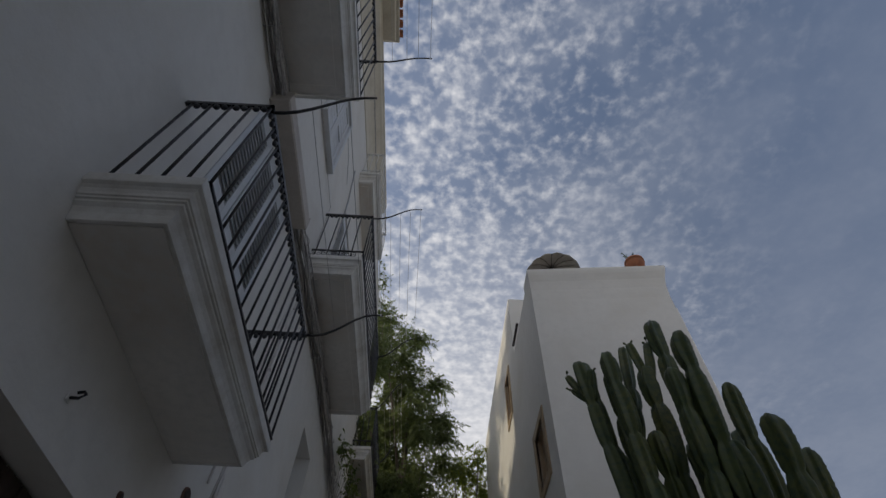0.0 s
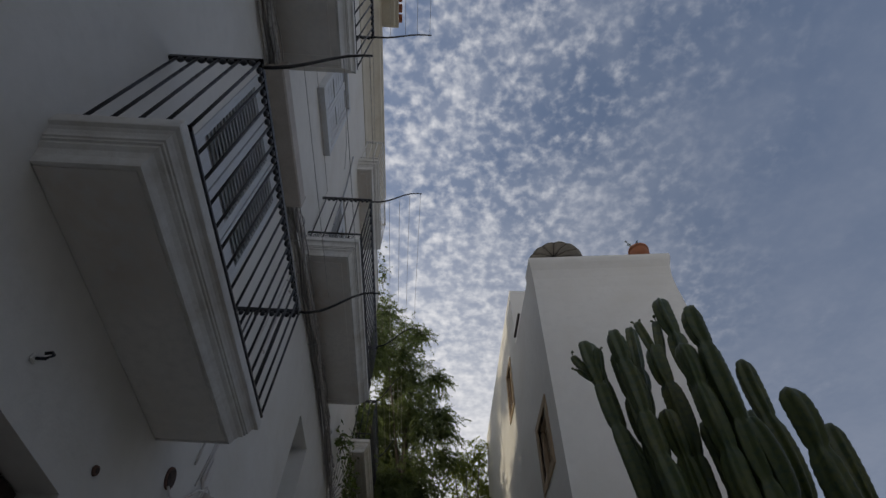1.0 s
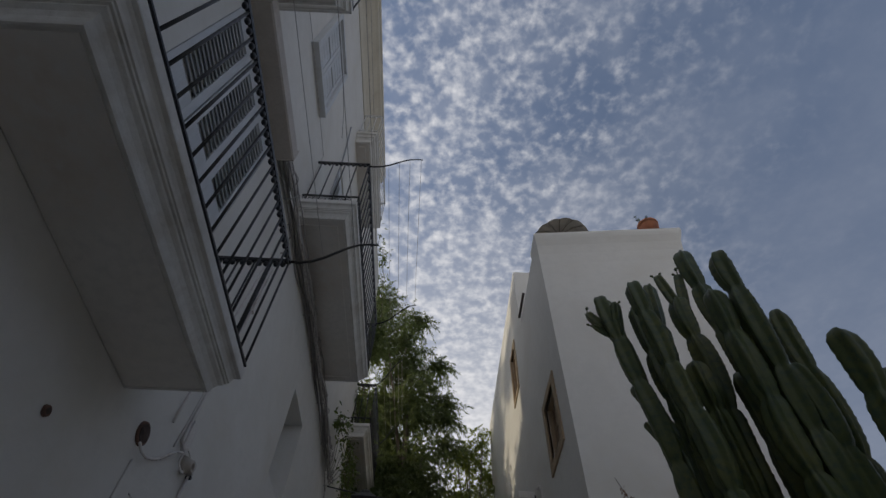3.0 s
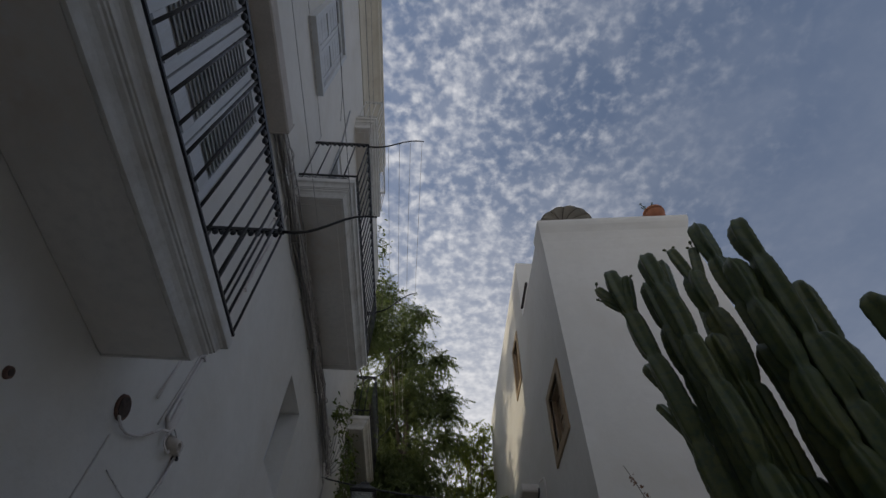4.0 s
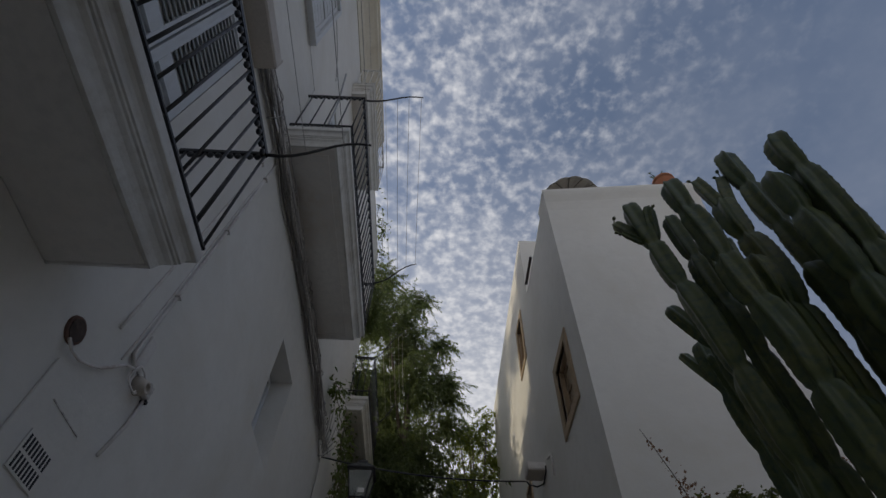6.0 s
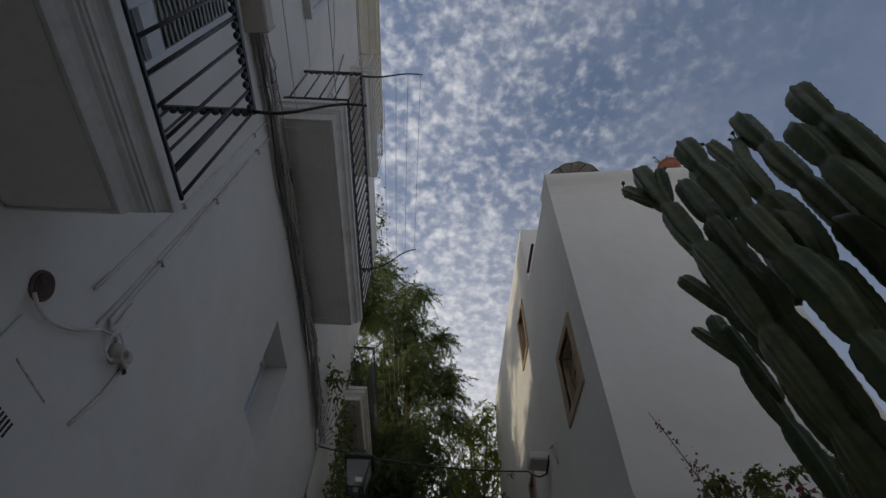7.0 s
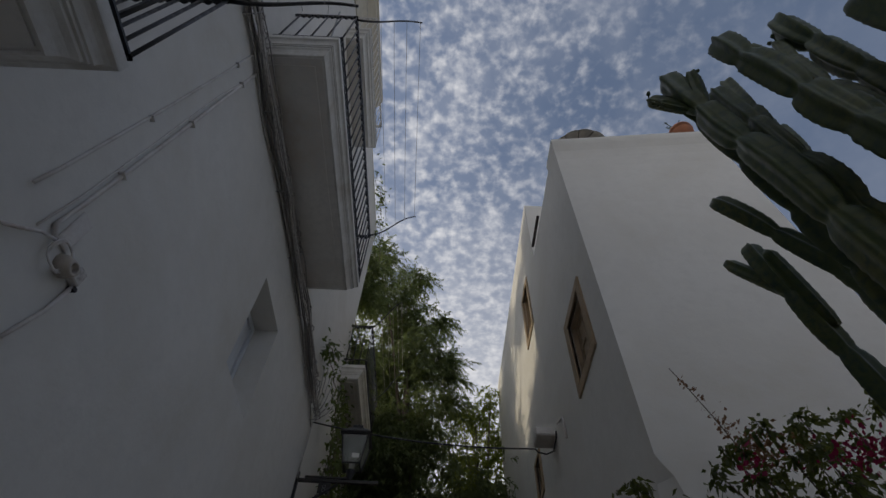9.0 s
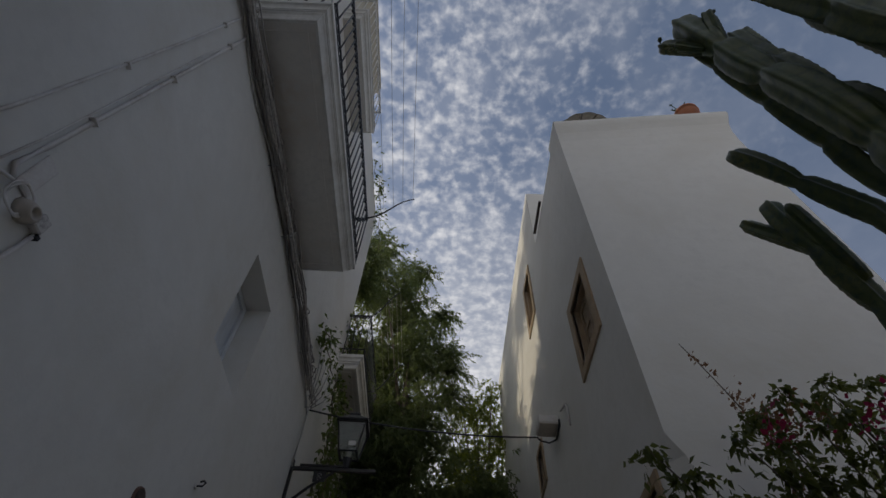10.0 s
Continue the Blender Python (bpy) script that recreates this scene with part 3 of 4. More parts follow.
def grow_cactus():
    plant = make_cactus()
    grown = []

    def tall(tip, mid, radius):
        spread = Vector((mid[0] * 0.75 + 0.28, mid[1] * 0.7 + 1.55, 0.25))
        stem(plant, tip, mid, spread, radius, len(grown) + 3)
        grown.append(tip)

    def shoot(tip, foot, radius):
        m = Vector(tip).lerp(Vector(foot), 0.5)
        stem(plant, tip, m, foot, radius, len(grown) + 3)
        grown.append(tip)

    # alley side: the stem with a crown of pups, and those beside it
    tall((0.19, 4.95, 4.88), (0.36, 4.95, 3.2), 0.080)
    shoot((0.105, 5.055, 4.80), (0.215, 4.985, 4.50), 0.046)
    shoot((0.265, 4.87, 4.74), (0.255, 4.94, 4.46), 0.05)
    shoot((0.13, 5.02, 4.64), (0.20, 4.985, 4.50), 0.028)
    shoot((0.10, 4.99, 4.60), (0.20, 4.975, 4.48), 0.026)
    tall((0.285, 5.05, 4.97), (0.45, 5.10, 3.2), 0.060)
    tall((0.455, 4.99, 4.82), (0.49, 4.97, 3.45), 0.070)
    tall((0.365, 4.725, 4.79), (0.41, 4.68, 3.35), 0.086)
    shoot((0.70, 5.06, 5.20), (0.62, 5.05, 4.45), 0.070)
    tall((0.61, 5.06, 4.60), (0.57, 5.10, 3.3), 0.070)
    # a forked head with buds
    tall((0.70, 4.79, 4.72), (0.68, 4.82, 3.4), 0.092)
    shoot((0.64, 4.81, 5.00), (0.69, 4.80, 4.60), 0.058)
    shoot((0.785, 4.76, 4.97), (0.72, 4.785, 4.60), 0.056)
    shoot((0.80, 4.80, 4.86), (0.73, 4.79, 4.58), 0.034)
    # the high stems
    tall((0.845, 4.685, 5.17), (0.86, 4.73, 3.4), 0.086)
    tall((0.69, 4.435, 4.39), (0.72, 4.50, 3.2), 0.082)
    tall((0.817, 4.332, 4.68), (0.86, 4.50, 3.4), 0.090)
    tall((1.20, 4.61, 4.43), (1.20, 4.72, 3.35), 0.084)
    shoot((1.335, 4.98, 4.27), (1.25, 4.80, 3.6), 0.058)
    tall((1.06, 4.207, 3.83), (1.10, 4.34, 2.9), 0.090)
    shoot((1.31, 4.36, 3.70), (1.22, 4.36, 3.0), 0.072)
    # low branches towards the house
    tall((0.494, 5.50, 4.49), (0.76, 5.40, 3.78), 0.064)
    shoot((0.70, 5.62, 4.20), (0.82, 5.68, 3.70), 0.05)
    shoot((0.691, 5.90, 4.455), (0.83, 5.70, 3.88), 0.050)
    tall((0.743, 5.74, 4.415), (0.825, 5.70, 3.3), 0.070)
    shoot((0.985, 5.235, 4.96), (0.80, 5.17, 3.90), 0.048)
    # the close-set inner stems
    for x, y, z, r in ((0.56, 4.74, 4.05, 0.082), (0.92, 4.46, 3.80, 0.084), (0.74, 4.66, 3.9, 0.084), (0.92, 4.62, 4.0, 0.075), (1.02, 4.60, 3.5, 0.084), (0.85, 4.96, 3.3, 0.08), (1.05, 4.85, 3.4, 0.08), (1.2, 4.5, 3.2, 0.08)):
        tall((x, y, z), (x + 0.07, y + 0.08, z - 1.1), r)
    for i, n in ((1, 2), (2, 1), (4, 2), (11, 2), (12, 3), (13, 2), (14, 1)):
        buds(plant, grown[i], n, i)


grow_cactus()

# ---- greenery ----


def leaf_mesh(name, centres, ways, length, width, mat, rnd, droop=0.3, kinds=None):
    """Many small folded leaves, each a kite of two triangles, from arrays of places and directions."""
    n = len(centres)
    c = np.asarray(centres, float)
    d = np.asarray(ways, float)
    d /= np.linalg.norm(d, axis=1)[:, None] + 1e-9
    side = np.cross(d, rnd.normal(size=(n, 3)))
    side /= np.linalg.norm(side, axis=1)[:, None] + 1e-9
    size = rnd.uniform(0.6, 1.25, (n, 1))
    tip = c + d * length * size + np.array([0, 0, -droop * length]) * size
    mid = c + d * length * 0.42 * size
    a, b = mid + side * width * size, mid - side * width * size
    verts = np.stack([c, a, tip, b], 1).reshape(-1, 3)
    faces = [(4 * i, 4 * i + 1, 4 * i + 2, 4 * i + 3) for i in range(n)]
    me = bpy.data.meshes.new(name)
    me.from_pydata(verts.tolist(), [], faces)
    mats = mat if isinstance(mat, (list, tuple)) else [mat]
    for m in mats:
        me.materials.append(m)
    if kinds is not None:
        me.polygons.foreach_set("material_index", np.asarray(kinds, np.int32))
    me.update()
    return me


def sprays(rnd, clumps, per, reach, leaves, hang=0.5):
    """Leafy twigs that fan out from clump centres: places and directions of their leaves, and the twigs."""
    places, ways = [], []
    for centre, spread in clumps:
        for _ in range(per):
            d = rnd.normal(size=3)
            d[2] = d[2] * 0.6 + 0.15
            d /= np.linalg.norm(d)
            start = np.asarray(centre) + rnd.normal(size=3) * np.asarray(spread) * 0.55
            size = reach * rnd.uniform(0.5, 1.2)
            for k in range(leaves):
                s = (k + 0.5) / leaves
                p = start + d * size * s + np.array([0, 0, -hang * size * s * s])
                w = d * 0.8 + rnd.normal(size=3) * 0.55 + np.array([0, 0, -0.35 - hang * s])
                places.append(p)
                ways.append(w)
    return places, ways


def tree(label, at, top, clumps, per, reach, leaves, length, width, mat, seed, limbs):
    t = thing("tree", label, "tree", at)
    o = Vector(at)
    rnd = np.random.default_rng(seed)
    bm = bmesh.new()
    tube(bm, [(0, 0, -0.1), (0.06, 0.03, (top - at[2]) * 0.3), (-0.04, 0.08, (top - at[2]) * 0.6), (0.02, 0.0, (top - at[2]) * 0.9)], 0.16, 8, 0.04)
    part("trunk", bm, BARK, t, "", True)
    for centre, spread in clumps[:limbs]:
        bm = bmesh.new()
        e = Vector(centre) - o
        s = Vector((0, 0, max(0.8, e.z * 0.6)))
        tube(bm, [s, s.lerp(e, 0.5) + Vector((0, 0, 0.12)), e], 0.05, 5, 0.012)
        part("limb", bm, BARK, t, "", True)
    p, w = sprays(rnd, [(np.asarray(c) - np.asarray(at), s) for c, s in clumps], per, reach, leaves)
    tagged(part("crown", leaf_mesh("crown", p, w, length, width, mat, rnd), mat, t), kind="stuff")
    return t


def big_tree():
    rnd = random.Random(4)
    clumps = []
    # outline of the crown: height and how far it reaches over the alley
    for z, x0, x1, y in ((14.2, -2.9, -2.1, 13.9), (13.4, -2.9, -1.9, 13.9), (12.6, -2.8, -1.5, 13.9), (11.8, -2.8, -1.4, 13.9), (11.0, -2.8, -1.15, 13.9), (10.2, -2.7, -1.1, 13.9),
                         (9.4, -2.6, -1.2, 13.8), (8.6, -2.6, -1.1, 13.7), (7.8, -2.6, -0.6, 13.6), (7.0, -2.6, 0.4, 13.6), (6.2, -2.5, 0.45, 13.6), (5.4, -2.5, 0.4, 13.6), (4.6, -2.5, 0.5, 13.6), (3.8, -2.4, 0.5, 13.6)):
        x = x0
        while x < x1:
            clumps.append(((x + rnd.uniform(-0.1, 0.1), y + rnd.uniform(-0.7, 0.9), z + rnd.uniform(-0.3, 0.3)), (0.30, 0.45, 0.32)))
            x += 0.36
    # a dense back to the lower crown
    for i in range(95):
        clumps.append(((rnd.uniform(-2.6, 0.3), 14.9 + rnd.uniform(-0.4, 0.5), rnd.uniform(3.6, 7.6)), (0.35, 0.4, 0.35)))
    for i in range(14):
        clumps.append(((rnd.uniform(-2.6, -1.4), 14.9 + rnd.uniform(-0.4, 0.5), rnd.uniform(7.6, 12.4)), (0.3, 0.4, 0.35)))
    for z in (9.0, 11.3, 11.9):
        for x in (-3.3, -2.95, -2.65):
            clumps.append(((x + rnd.uniform(-0.1, 0.1), 11.9 + rnd.uniform(-0.5, 0.7), z + rnd.uniform(-0.25, 0.25)), (0.2, 0.35, 0.28)))
    rnd.shuffle(clumps)
    # a few sprays that stick out into the gap
    for c in ((-0.95, 13.9, 12.1), (-0.7, 13.9, 10.35), (-0.8, 13.8, 10.7), (-1.6, 13.9, 13.9), (-0.75, 13.7, 9.4)):
        clumps.append((c, (0.14, 0.2, 0.12)))
    tree("tall dense tree with fine drooping dark green leaves", (-1.7, 14.0, 1.15), 13.5, clumps, 74, 0.55, 24, 0.098, 0.0145, LEAF, 11, 26)


big_tree()


def far_tree():
    rnd = random.Random(9)
    clumps = []
    for z, x0, x1 in ((10.5, -0.1, 0.3), (10.0, -0.45, 0.55), (9.4, -0.5, 0.7), (8.8, -0.5, 0.7), (8.2, -0.5, 0.7), (7.5, -0.5, 0.7), (6.8, -0.5, 0.7), (6.0, -0.5, 0.7), (5.2, -0.5, 0.7)):
        x = x0
        while x <= x1:
            clumps.append(((x + rnd.uniform(-0.1, 0.1), 15.5 + rnd.uniform(-0.5, 0.6), z + rnd.uniform(-0.25, 0.25)), (0.3, 0.4, 0.28)))
            x += 0.38
    tree("smaller sunlit tree with yellow-green leaves at the alley's end", (0.1, 15.6, 1.3), 9.8, clumps, 52, 0.42, 18, 0.085, 0.015, LEAF_PALE, 12, 10)


far_tree()


def creeper(label, runs, seed, per=40, mat=IVY):
    """Leaves and hanging stems that cling to a wall or drape from a rail."""
    rnd = np.random.default_rng(seed)
    t = thing("creeper", label, "creeper", tuple(runs[0][0]))
    o = np.asarray(runs[0][0])
    places, ways = [], []
    bm = bmesh.new()
    for a, b, spread in runs:
        a, b = np.asarray(a), np.asarray(b)
        pts = [Vector(a + (b - a) * i / 6 + rnd.normal(size=3) * np.asarray(spread) * 0.3 - o) for i in range(7)]
        tube(bm, pts, 0.006, 4)
        length = np.linalg.norm(b - a)
        for _ in range(int(per * length)):
            s = rnd.uniform()
            places.append(a + (b - a) * s + rnd.normal(size=3) * np.asarray(spread) - o)
            ways.append(rnd.normal(size=3) + np.array([0.4, 0, -0.7]))
    part("vine_stem", bm, BARK, t)
    tagged(part("foliage", leaf_mesh("foliage", places, ways, 0.085, 0.022, mat, rnd, 0.2), mat, t), kind="stuff")


runs = []
rnd5 = random.Random(5)
for i in range(26):
    y = 11.1 + i * 0.2
    z = 8.6 + rnd5.uniform(-0.6, 0.3)
    runs.append(((W + 0.03, y, z), (W + 0.05, y + rnd5.uniform(-0.3, 0.3), 4.2), (0.06, 0.14, 0.15)))
creeper("dense green creeper covering a house wall", runs, 21, 60)
creeper("small creeper hanging from cables on the wall", [((-2.52, 9.45, 7.0), (-2.42, 10.55, 6.5), (0.07, 0.08, 0.12)), ((-2.42, 10.55, 6.9), (-2.36, 10.7, 5.4), (0.06, 0.07, 0.1)), ((-2.5, 9.3, 6.85), (-2.5, 9.75, 7.0), (0.06, 0.07, 0.08)), ((-2.42, 10.8, 6.2), (-2.4, 10.9, 5.0), (0.06, 0.07, 0.1))], 22, 130)
creeper("roof-edge plants trailing over the parapet", [((-2.55, 9.5, 12.25), (-2.5, 10.9, 12.35), (0.08, 0.2, 0.1)), ((-2.46, 9.9, 12.3), (-2.42, 10.1, 11.9), (0.06, 0.12, 0.12)), ((-2.5, 10.7, 12.0), (-2.4, 11.0, 11.0), (0.1, 0.12, 0.15))], 23, 90, LEAF)


def bougainvillea():
    plant = thing("bougainvillea", "bougainvillea with dark leaves and magenta bracts against the house", "shrub", (1.4, 6.75, 0.45))
    o = np.array([1.4, 6.75, 0.45])
    rnd = np.random.default_rng(31)
    rr = random.Random(31)
    places, ways, fl_p, fl_w, pe_p, pe_w = [], [], [], [], [], []
    canes = [((0.78, 7.11, 4.70), 0.5), ((0.98, 6.95, 3.98), 0.4), ((1.2, 6.8, 3.9), 0.4), ((-0.08, 6.3, 3.27), 0.2), ((0.12, 6.35, 3.2), 0.2), ((0.41, 6.3, 3.46), 0.3), ((0.55, 6.4, 3.52), 0.3), ((0.67, 6.3, 3.60), 0.3), ((0.89, 6.3, 3.68), 0.3), ((1.02, 6.45, 3.72), 0.3), ((1.13, 6.3, 3.70), 0.3), ((1.36, 6.3, 3.80), 0.3), ((1.5, 6.4, 3.86), 0.3), ((0.8, 6.2, 3.42), 0.3), ((0.3, 6.25, 3.3), 0.3), ((1.2, 6.2, 3.5), 0.3)]
    for tip, bend in canes:
        bm = bmesh.new()
        e = Vector(tip) - Vector(o)
        s = Vector((rr.uniform(-0.2, 0.2), rr.uniform(-0.1, 0.1), 0))
        m = s.lerp(e, 0.6) + Vector((0.35, 0.05, 0.3))
        pts = [s * (1 - t) ** 2 + m * 2 * t * (1 - t) + e * t * t for t in (i / 14 for i in range(15))]
        tube(bm, pts, 0.012, 5, 0.003)
        part("cane", bm, BARK, plant, "", True)
        # leafy side twigs along the upper half, shorter towards the tip; the tallest cane is nearly bare
        bare = tip[2] > 4.5
        if bare:
            # pairs of small bracts on short stalks, opening wider lower down
            for i in range(46):
                f = 0.58 + 0.38 * (i / 46) ** 0.9
                p = s * (1 - f) ** 2 + m * 2 * f * (1 - f) + e * f * f
                d = rnd.normal(size=3)
                d = d / np.linalg.norm(d) * (0.02 + 0.08 * (1 - i / 46))
                for _ in range(6 if i < 30 else 3):
                    pe_p.append(np.array(p) + d + rnd.normal(size=3) * 0.007)
                    pe_w.append(rnd.normal(size=3) + np.array([0, -0.5, 0.2]))
        for i, p in enumerate(pts[6:]):
            fade = 1.0 - i / 10
            for _ in range(0 if bare else 6):
                d = rnd.normal(size=3) * np.array([1.0, 0.8, 0.6])
                d /= np.linalg.norm(d)
                reach = 0.22 * fade + 0.03
                for q in range(10):
                    f = (q + 1) / 10
                    places.append(np.array(p) + d * reach * f + np.array([0, 0, -0.05 * f]) + rnd.normal(size=3) * 0.012)
                    ways.append(rnd.normal(size=3) * 0.6 + d * 0.5 + np.array([0, -0.3, -0.7]))
    for c, k in (((0.36, 6.05, 3.24), 40), ((0.78, 6.0, 3.25), 100), ((0.93, 5.98, 3.24), 150), ((1.08, 5.98, 3.26), 150), ((1.2, 6.0, 3.26), 100)):
        for _ in range(k):
            fl_p.append(np.array(c) - o + rnd.normal(size=3) * np.array([0.07, 0.06, 0.04]))
            fl_w.append(rnd.normal(size=3) + np.array([0, -0.5, 0.2]))
    for c, k in (((1.02, 6.9, 3.85), 110), ((0.8, 6.45, 3.58), 110), ((0.62, 6.4, 3.5), 60), ((1.2, 6.75, 3.8), 90), ((0.98, 7.0, 4.1), 30), ((1.9, 6.5, 4.0), 40)):
        for _ in range(k):
            pe_p.append(np.array(c) - o + rnd.normal(size=3) * np.array([0.045, 0.03, 0.06]))
            pe_w.append(rnd.normal(size=3) + np.array([0, -0.5, 0.2]))
    # thick leafy body below
    for _ in range(9000):
        places.append(np.array([rnd.uniform(-1.15, 0.5), rnd.uniform(-0.5, 0.1), 0]) + np.array([0, 0, 2.60 + rnd.normal() * 0.12 - 0.4 * abs(rnd.normal())]))
        ways.append(rnd.normal(size=3) + np.array([-0.1, -0.6, -0.4]))
    tagged(part("foliage", leaf_mesh("foliage", places, ways, 0.048, 0.0125, SHRUB, rnd, 0.2), SHRUB, plant), kind="stuff")
    tagged(part("bract", leaf_mesh("bract", fl_p, fl_w, 0.03, 0.011, BRACT, rnd, 0.0), BRACT, plant, "magenta papery bracts"), kind="stuff")
    tagged(part("bract", leaf_mesh("bract", pe_p, pe_w, 0.032, 0.010, PEACH, rnd, 0.0), PEACH, plant, "faded peach bracts"), kind="stuff")


bougainvillea()

# ---- shutters, doors and windows of the tall house ----


def louvred_leaf(y0, y1, z0, z1, x, mid):
    """A white louvred shutter leaf with two louvred fields."""
    leaf = thing("shutter", "white louvred wooden shutter leaf, closed", "shutter", (x, y0, z0), "louvred shutter leaves")
    w, h, m = y1 - y0, z1 - z0, mid - z0
    s = 0.07
    part("stile", boxes((0.0, 0.04, 0.004, s, 0.0, h)), SHUTTER, leaf, bevel=0.003)
    part("stile", boxes((0.0, 0.04, w - s, w - 0.004, 0.0, h)), SHUTTER, leaf, bevel=0.003)
    for a, b in ((0.0, 0.12), (m - 0.075, m + 0.075), (h - 0.14, h)):
        part("cross_rail", boxes((0.002, 0.038, s, w - s, a, b)), SHUTTER, leaf)
    bm = boxes((-0.004, 0.004, s, w - s, -0.027, 0.027))
    bmesh.ops.rotate(bm, verts=list(bm.verts), cent=(0, 0, 0), matrix=Matrix.Rotation(radians(-38), 3, "Y"))
    slat = mesh_of("slat", bm, SHUTTER)
    for a, b in ((0.12, m - 0.075), (m + 0.075, h - 0.14)):
        count = int((b - a) / 0.058)
        for i in range(count):
            part("slat", slat, SHUTTER, leaf).location = (0.02, 0, a + (i + 0.5) * (b - a) / count)


for k in range(3):
    louvred_leaf(3.20 + 0.4067 * k, 3.60 + 0.4067 * k, 3.76, 6.04, W - 0.035, 4.80)
for y0, y1, n in ((6.0, 7.3, 3), (1.0, 2.2, 3)):
    for k in range(n):
        louvred_leaf(y0 + (y1 - y0) / n * k, y0 + (y1 - y0) / n * (k + 1) - 0.006, 6.74, 8.94, W - 0.06, 7.75)

box_blind = thing("awning_case", "beige rolled awning case above the balcony door", "awning", (W, 3.87, 6.13))
bm = bmesh.new()
rings(bm, [[(0.0, y, 0.0), (0.168, y, 0.0), (0.182, y, 0.014), (0.182, y, 0.16), (0.165, y, 0.20), (0.0, y, 0.22)] for y in (-0.67, -0.2, 0.3, 0.66)])
part("case", bm, BEIGE, box_blind)
part("end_cap", boxes((0.0, 0.184, 0.661, 0.675, -0.002, 0.2)), BEIGE, box_blind, bevel=0.003)
part("end_cap", boxes((0.0, 0.184, -0.685, -0.671, -0.002, 0.2)), BEIGE, box_blind, bevel=0.003)


def upper_window():
    w = thing("window", "white upper window with glazing bars and projecting frame", "window", (W, 4.38, 7.95), kind="structure")
    w.name = "window_2"
    bm = bmesh.new()
    for s in ((-0.44, 0.44, -0.03, 0.04), (-0.44, 0.44, 1.46, 1.53), (-0.44, -0.38, 0.04, 1.46), (0.38, 0.44, 0.04, 1.46)):
        box(bm, -0.02, 0.085, *s)
    part("frame", bm, SHUTTER, w, bevel=0.004)
    part("sill", boxes((-0.02, 0.088, -0.45, 0.45, -0.05, -0.032)), SHUTTER, w, "white projecting sill", bevel=0.006)
    for i in range(2):
        y = -0.38 + 0.38 * i
        leaf = part("shutter", boxes((0.02, 0.045, y + 0.003, y + 0.055, 0.04, 1.46), (0.02, 0.045, y + 0.325, y + 0.377, 0.04, 1.46), (0.02, 0.045, y + 0.055, y + 0.325, 0.04, 0.12), (0.02, 0.045, y + 0.055, y + 0.325, 1.38, 1.46), (0.02, 0.045, y + 0.055, y + 0.325, 0.70, 0.77)), SHUTTER, w, "closed white boarded shutter", bevel=0.003)
        for k in range(8):
            z = 0.122 + 0.145 * k if k < 4 else 0.772 + 0.152 * (k - 4)
            part("slat", boxes((0.008, 0.030, y + 0.056, y + 0.324, z, z + 0.136)), SHUTTER, leaf)


upper_window()


def gate():
    g = thing("gate", "dark plank double gate under a low lintel", "gate", (W - 0.22, 3.0, 0.15))
    plank = mesh_of("plank", boxes((0.0, 0.05, 0.004, 0.146, 0.0, 2.72)), WOOD, bevel=0.006)
    for i in range(14):
        part("plank", plank, WOOD, g).location = (0.0, -1.05 + 0.15 * i, 0)
    for z in (0.3, 1.4, 2.4):
        part("ledge", boxes((0.051, 0.085, -1.04, 1.04, z, z + 0.1)), WOOD, g, bevel=0.004)


gate()

# ---- cables, pipes and fittings on the tall house ----


